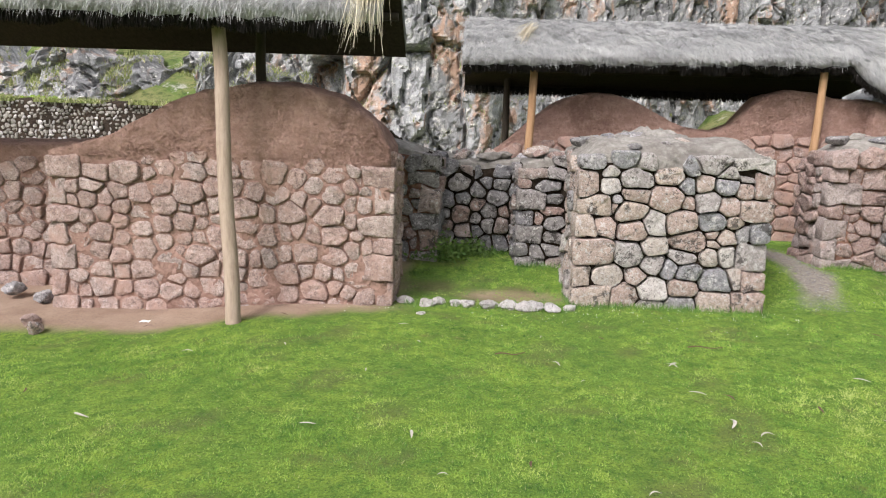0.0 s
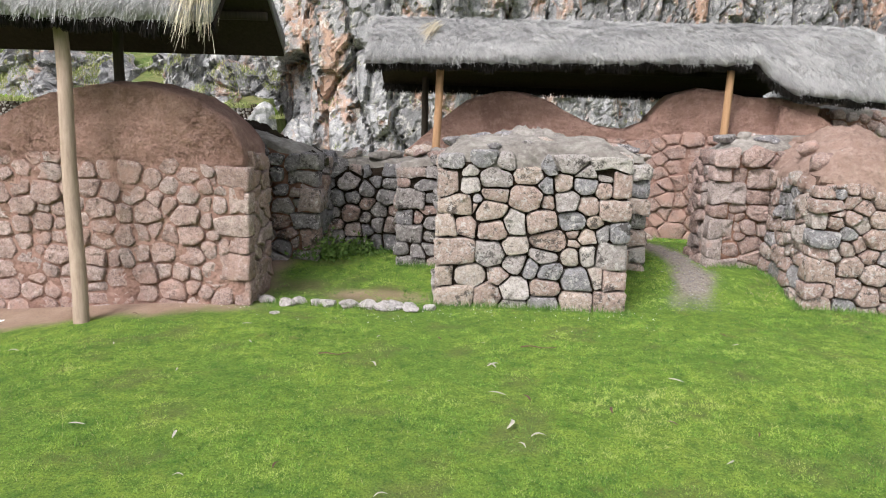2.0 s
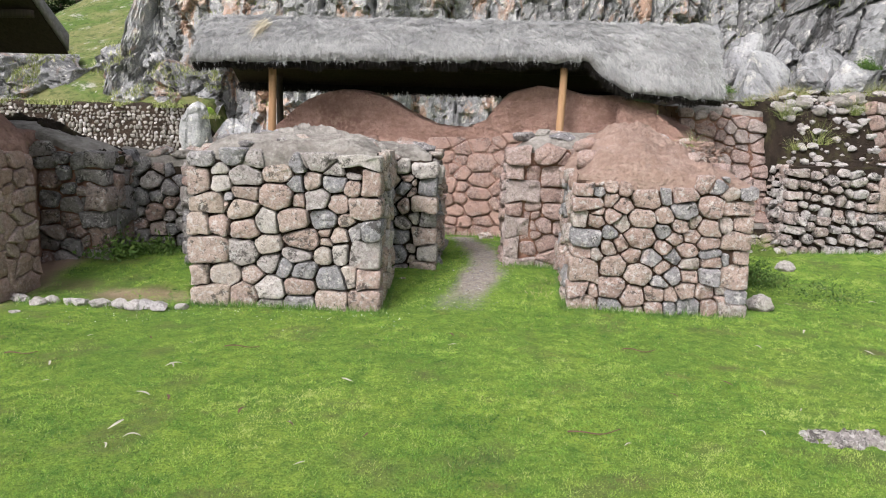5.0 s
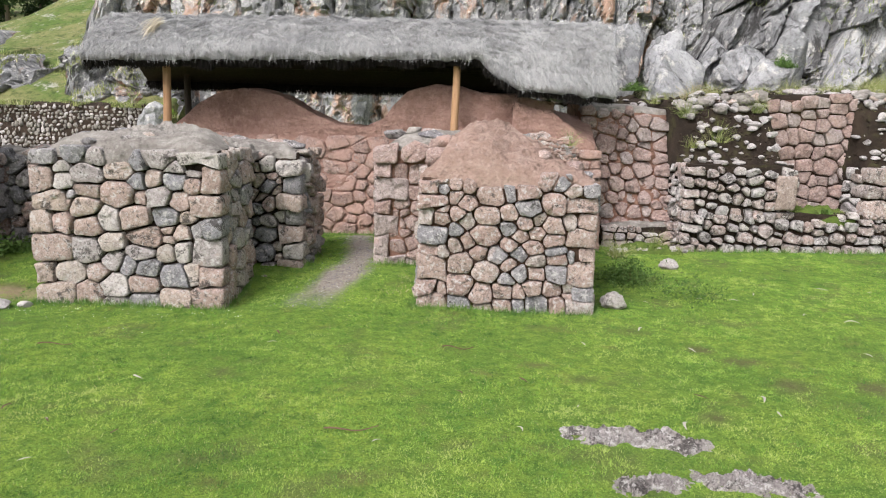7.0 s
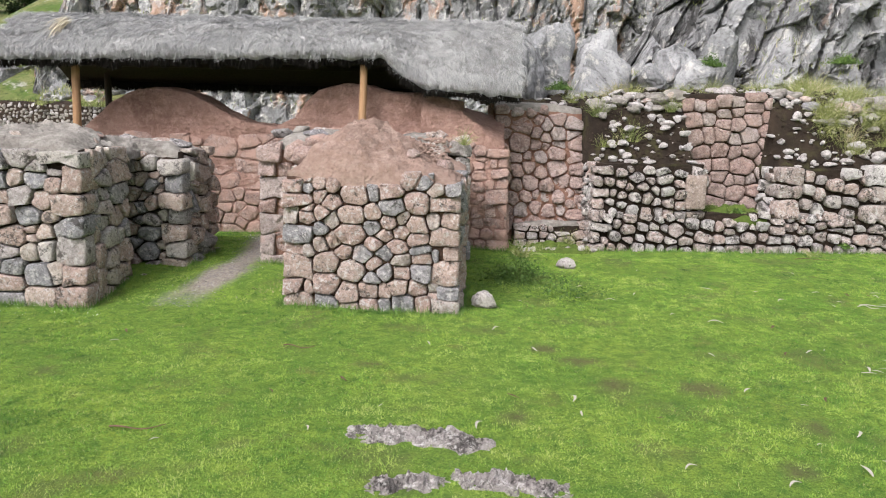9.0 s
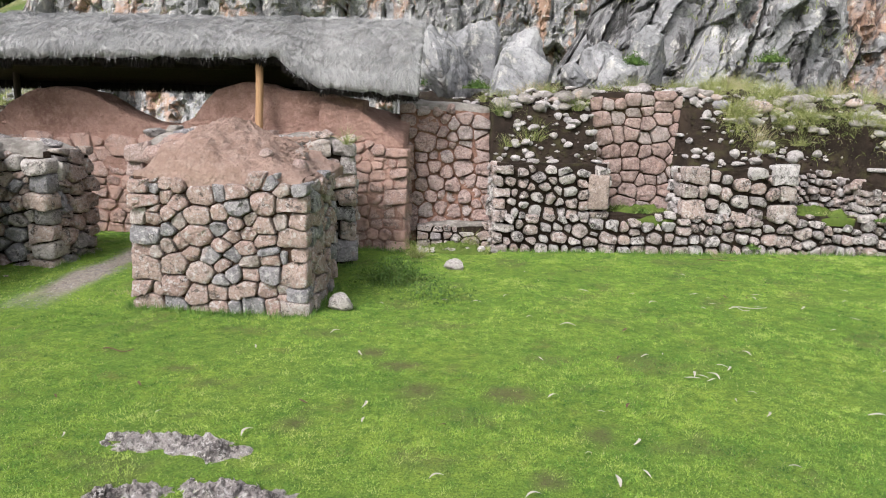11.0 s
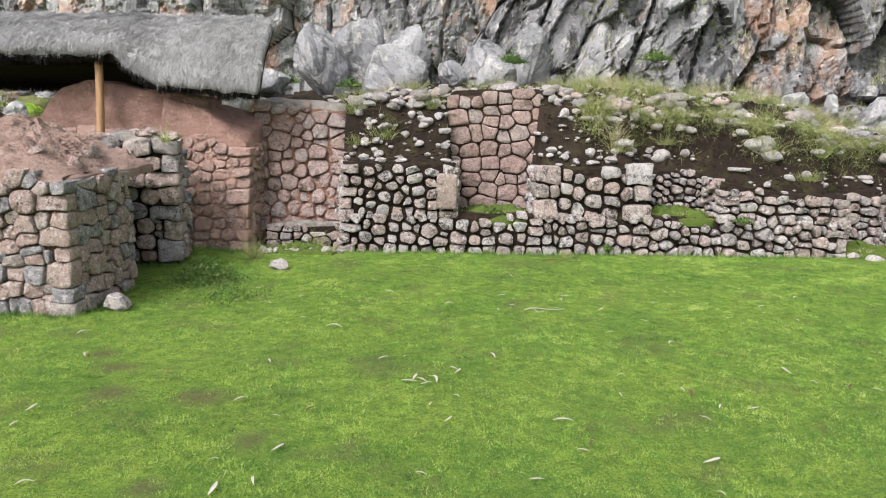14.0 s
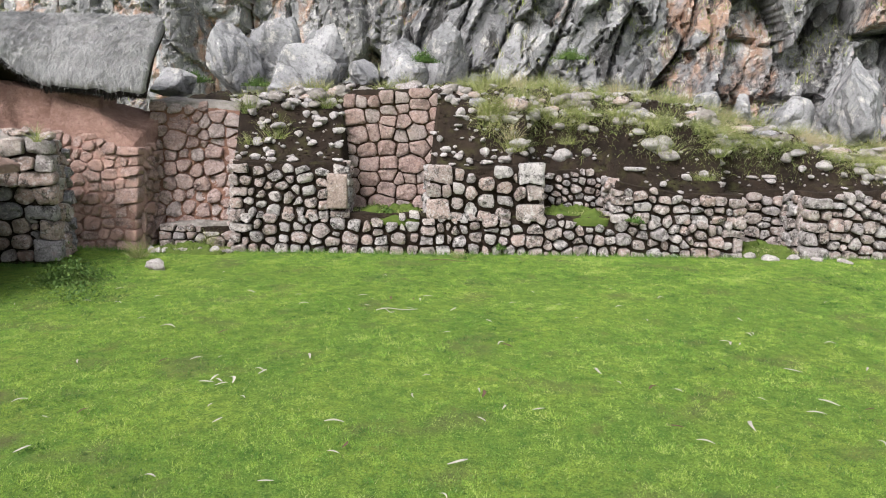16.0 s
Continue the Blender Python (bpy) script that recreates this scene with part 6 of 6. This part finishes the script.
# ---- far retaining wall on the left ----
def far_wall():
    thing = holder("far_retaining_wall", (-8.5, 26.0, 0.0), "low far retaining wall of small white stones in dark earth", "wall", kind="structure")
    place = placer((-24.0, 26.0), (1, 0), (0, -1), 0.25)
    core("earth_core", thing, (-8.5, 26.0, 0.0), place, 18.2, 0.8, 0.0, lambda u: (1.74 + 0.1 * n3(u * 0.5, 1.0)) * (1 - 0.6 * fade(u, 17.4, 18.2)), lambda u: 1.8 - 1.0 * fade(u, 17.4, 18.2), 0.05, m_mortar, lambda u, z: 0.0, 3, 0.05, step=0.3)
    r = random.Random(4)
    rest, faces, z = [], [], 0.04
    spots = []
    while z < 1.74:
        h = r.uniform(0.1, 0.16)
        x = -9.5
        while x < 2.7:
            s = r.uniform(0.08, 0.2)
            spots.append((x + s / 2, z + h / 2 + r.uniform(-0.03, 0.03), s, h))
            x += s * r.uniform(1.05, 1.5)
        z += h * 1.1
    keep = set(r.sample(range(len(spots)), 300))
    for i, (x, z, s, h) in enumerate(spots):
        if z > 1.74 * (1 - 0.6 * fade(x, 1.9, 2.7)) or r.random() < 0.08:
            continue
        m = pose(x, 0.02 + 0.25 * z, z, 0, r.uniform(-12, 12), r.uniform(-30, 30)) @ Matrix.Diagonal((s * r.uniform(0.5, 0.8), 0.08, h * r.uniform(0.45, 0.8), 1))
        me = FAR_ROCKS[i % len(FAR_ROCKS)]
        if i in keep:
            ob = new("stone", me)
            ob.parent, ob.matrix_local = thing, m
        else:
            base = len(rest)
            rest += [m @ v.co for v in me.vertices]
            faces += [tuple(base + k for k in p.vertices) for p in me.polygons]
    tagged(mesh_object("small_stones", rest, faces, m_crust, thing), kind="stuff")
    return thing


FAR_ROCKS = [rock_mesh("stone", 160 + k, m_crust if k % 3 == 0 else m_stone_white, subdiv=2, planes=10, rough=0.05) for k in range(6)]
far_wall()


for i, (x, y, z, w) in enumerate(((-9.0, 27.5, 1.7, 1.3), (-6.6, 27.5, 1.72, 0.6), (-12.0, 27.5, 1.66, 1.8), (-16.0, 27.7, 1.8, 2.0))):
    mud_mound("bright green grass ledge below the cliff", x, y, w, 0.5, z - 0.2, lambda x, z=z: z + 0.12, 30 + i, m_ledge, power=1.5, name="grass_ledge")


_r = np.random.RandomState(61)
_x, _y = _r.uniform(-22, -5.6, 9000), 26.0 + np.abs(_r.normal(0.5, 0.45, 9000))
_ok = np.array([n3(x * 0.9, y * 0.9, 4.0) > -0.12 for x, y in zip(_x, _y)])
_x, _y = _x[_ok], _y[_ok]
tagged(blades("wall_top_grass", _x, _y, np.where(_x > -6.6, 1.35, 1.7) + 0 * _y, 0.2, 0.03, 0.8, m_tuft, 62), "wild green grass on top of the far wall", "grass", kind="stuff")


# ---- trees on the skyline ----
def tree(at, height, seed):
    thing = holder("tree", at, "dark green eucalyptus tree on the skyline", "tree", "skyline trees")
    r = np.random.RandomState(seed)
    bm = bmesh.new()
    for k in range(7):
        a, t = r.uniform(0, 6.28), r.uniform(0.35, 0.8)
        foot = Vector((0, 0, height * t * (k > 0)))
        head = Vector((0, 0, height * 0.95)) if k == 0 else foot + Vector((math.cos(a) * height * 0.2, math.sin(a) * height * 0.2, height * 0.2))
        rad = height * (0.022 if k == 0 else 0.009)
        m = Matrix.Translation((foot + head) / 2) @ (head - foot).to_track_quat("Z", "Y").to_matrix().to_4x4()
        bmesh.ops.create_cone(bm, cap_ends=True, segments=7, radius1=rad, radius2=rad * 0.3, depth=(head - foot).length, matrix=m)
    part("trunk", bm, m_bark, thing)
    n = 7000
    c = []
    for _ in range(26):
        a, q = r.uniform(0, 6.28), r.uniform(0.12, 1.0)
        c.append((math.cos(a) * height * 0.2 * r.uniform(0.2, 1), math.sin(a) * height * 0.2 * r.uniform(0.2, 1), height * q))
    c = np.array(c)[r.randint(0, 26, n)] + r.normal(0, 1, (n, 3)) * height * 0.05
    a, b = r.normal(0, 1, (n, 3)), r.normal(0, 1, (n, 3))
    a /= np.linalg.norm(a, axis=1)[:, None]
    b = np.cross(a, b)
    b /= np.linalg.norm(b, axis=1)[:, None]
    s = height * 0.02
    triangles("crown", np.stack([c - a * s, c + b * s * 0.5, c + a * s, c - b * s * 0.5], 1).reshape(-1, 3), m_foliage, thing, per=4)
    return thing


for i, (x, y, h) in enumerate(((-22.5, 48, 7), (-24.5, 46, 7), (-26.5, 47, 8), (-29, 46, 8), (-31.5, 48, 9), (-26, 52, 5), (-31, 55, 6), (-22.5, 54, 5), (-36, 58, 6), (-19, 58, 6), (24, 40, 7), (28, 44, 8))):
    tree((x, y, ground_height(x, y) - 0.1), h, 300 + i)


# ---- leaf litter ----
def leaf_mesh(name, seed, material, length=0.11):
    r = random.Random(seed)
    n, verts = 9, []
    curve, curl = r.uniform(0.05, 0.35), r.uniform(0.2, 0.6)
    for i in range(n):
        t = i / (n - 1)
        w = length * 0.085 * math.sin(math.pi * min(1, t * 0.92 + 0.06)) ** 0.8
        x, y = length * (t - 0.5), length * curve * (t - 0.5) ** 2 * 2
        z = 0.02 * curl * math.sin(math.pi * t) + 0.012
        verts += [(x, y - w, z + w * curl), (x, y, z), (x, y + w, z + w * curl)]
    faces = [(3 * i + k, 3 * i + k + 1, 3 * i + k + 4, 3 * i + k + 3) for i in range(n - 1) for k in (0, 1)]
    me = bpy.data.meshes.new(name)
    me.from_pydata(verts, [], faces)
    me.polygons.foreach_set("use_smooth", [True] * len(faces))
    me.materials.append(material)
    return me


LEAVES = [leaf_mesh("fallen_leaf", k, m_leaf, 0.1 + 0.02 * (k % 3)) for k in range(5)] + [leaf_mesh("fallen_leaf", 9 + k, m_leaf_brown, 0.12) for k in range(2)]


def leaf(x, y, turn, k, size=1.0):
    ob = new("fallen_leaf", LEAVES[k % len(LEAVES)])
    ob.matrix_world = pose(x, y, ground_height(x, y) + 0.012, 0, 0, turn) @ Matrix.Scale(size, 4)
    tagged(ob, "brown dry curled leaf on the lawn" if k % len(LEAVES) > 4 else "pale dry eucalyptus leaf on the lawn", "leaf", "fallen leaves")


for i, (x, y) in enumerate(((-0.73, 4.09), (1.91, 5.52), (2.02, 4.43), (0.96, 5.41), (1.93, 4.95), (2.17, 4.29), (7.46, 7.15), (13.73, 7.08), (10.69, 6.44), (10.6, 6.4), (10.75, 6.36), (10.64, 6.5), (10.8, 6.48), (11.3, 3.7), (11.36, 3.66))):
    leaf(x, y, 40 * i, i % 5, 1.1)
for i in range(150):
    x, y = rng.uniform(-3.5, 17), rng.uniform(3.4, 10.5)
    if abs(x - 6.3) > 6.0 + 0.7 * y or (y > 6.8 and x < 7.4):
        continue
    leaf(x, y, rng.uniform(0, 360), rng.choice((0, 1, 2, 3, 4, 0, 1, 2, 5, 6)), rng.uniform(0.5, 1.0))


for i in range(60):
    leaf(rng.uniform(9.0, 15.5), rng.uniform(3.6, 9.5), rng.uniform(0, 360), rng.choice((0, 1, 2, 3, 4, 5)), rng.uniform(0.7, 1.3))


def twig(x, y, length, turn, seed, material, label):
    n, m, verts = 5, 12, []
    for j in range(m + 1):
        t = j / m
        c = Vector((length * (t - 0.5), 0.08 * length * math.sin(t * 4 + seed), 0.012 + 0.01 * math.sin(t * 7)))
        w = 0.0065 * (1 - 0.5 * t)
        verts += [c + Vector((0, math.cos(2 * math.pi * i / n) * w, math.sin(2 * math.pi * i / n) * w)) for i in range(n)]
    faces = [(j * n + i, j * n + (i + 1) % n, (j + 1) * n + (i + 1) % n, (j + 1) * n + i) for j in range(m) for i in range(n)] + [tuple(range(n))[::-1], tuple(range(m * n, m * n + n))]
    ob = mesh_object("twig", verts, faces, material)
    ob.matrix_world = pose(x, y, ground_height(x, y) + 0.01, 0, 0, turn)
    tagged(ob, label, "twig", "fallen twigs")


for i, (x, y, ln, turn) in enumerate(((11.79, 8.71, 0.45, 15), (11.7, 8.66, 0.2, -30), (5.73, 6.4, 0.28, 5), (5.1, 4.7, 0.36, 8), (0.6, 5.6, 0.25, 4), (2.3, 6.0, 0.3, -4), (12.2, 11.3, 0.6, 5))):
    twig(x, y, ln, turn, i, m_leaf if i < 2 else m_leaf_brown, "thin dry twig lying on the lawn")
bm = bmesh.new()
bmesh.ops.create_grid(bm, x_segments=6, y_segments=4, size=0.5)
for v in bm.verts:
    v.co = Vector((v.co.x * 0.1, v.co.y * 0.07, 0.012 + 0.02 * abs(n3(v.co.x * 4, v.co.y * 4, 2.0))))
me = bpy.data.meshes.new("paper_scrap")
bm.to_mesh(me)
bm.free()
me.materials.append(m_paper)
ob = tagged(new("paper_scrap", me), "crumpled scrap of white paper on bare earth", "paper")
ob.location = (-2.9, 6.55, -0.15)
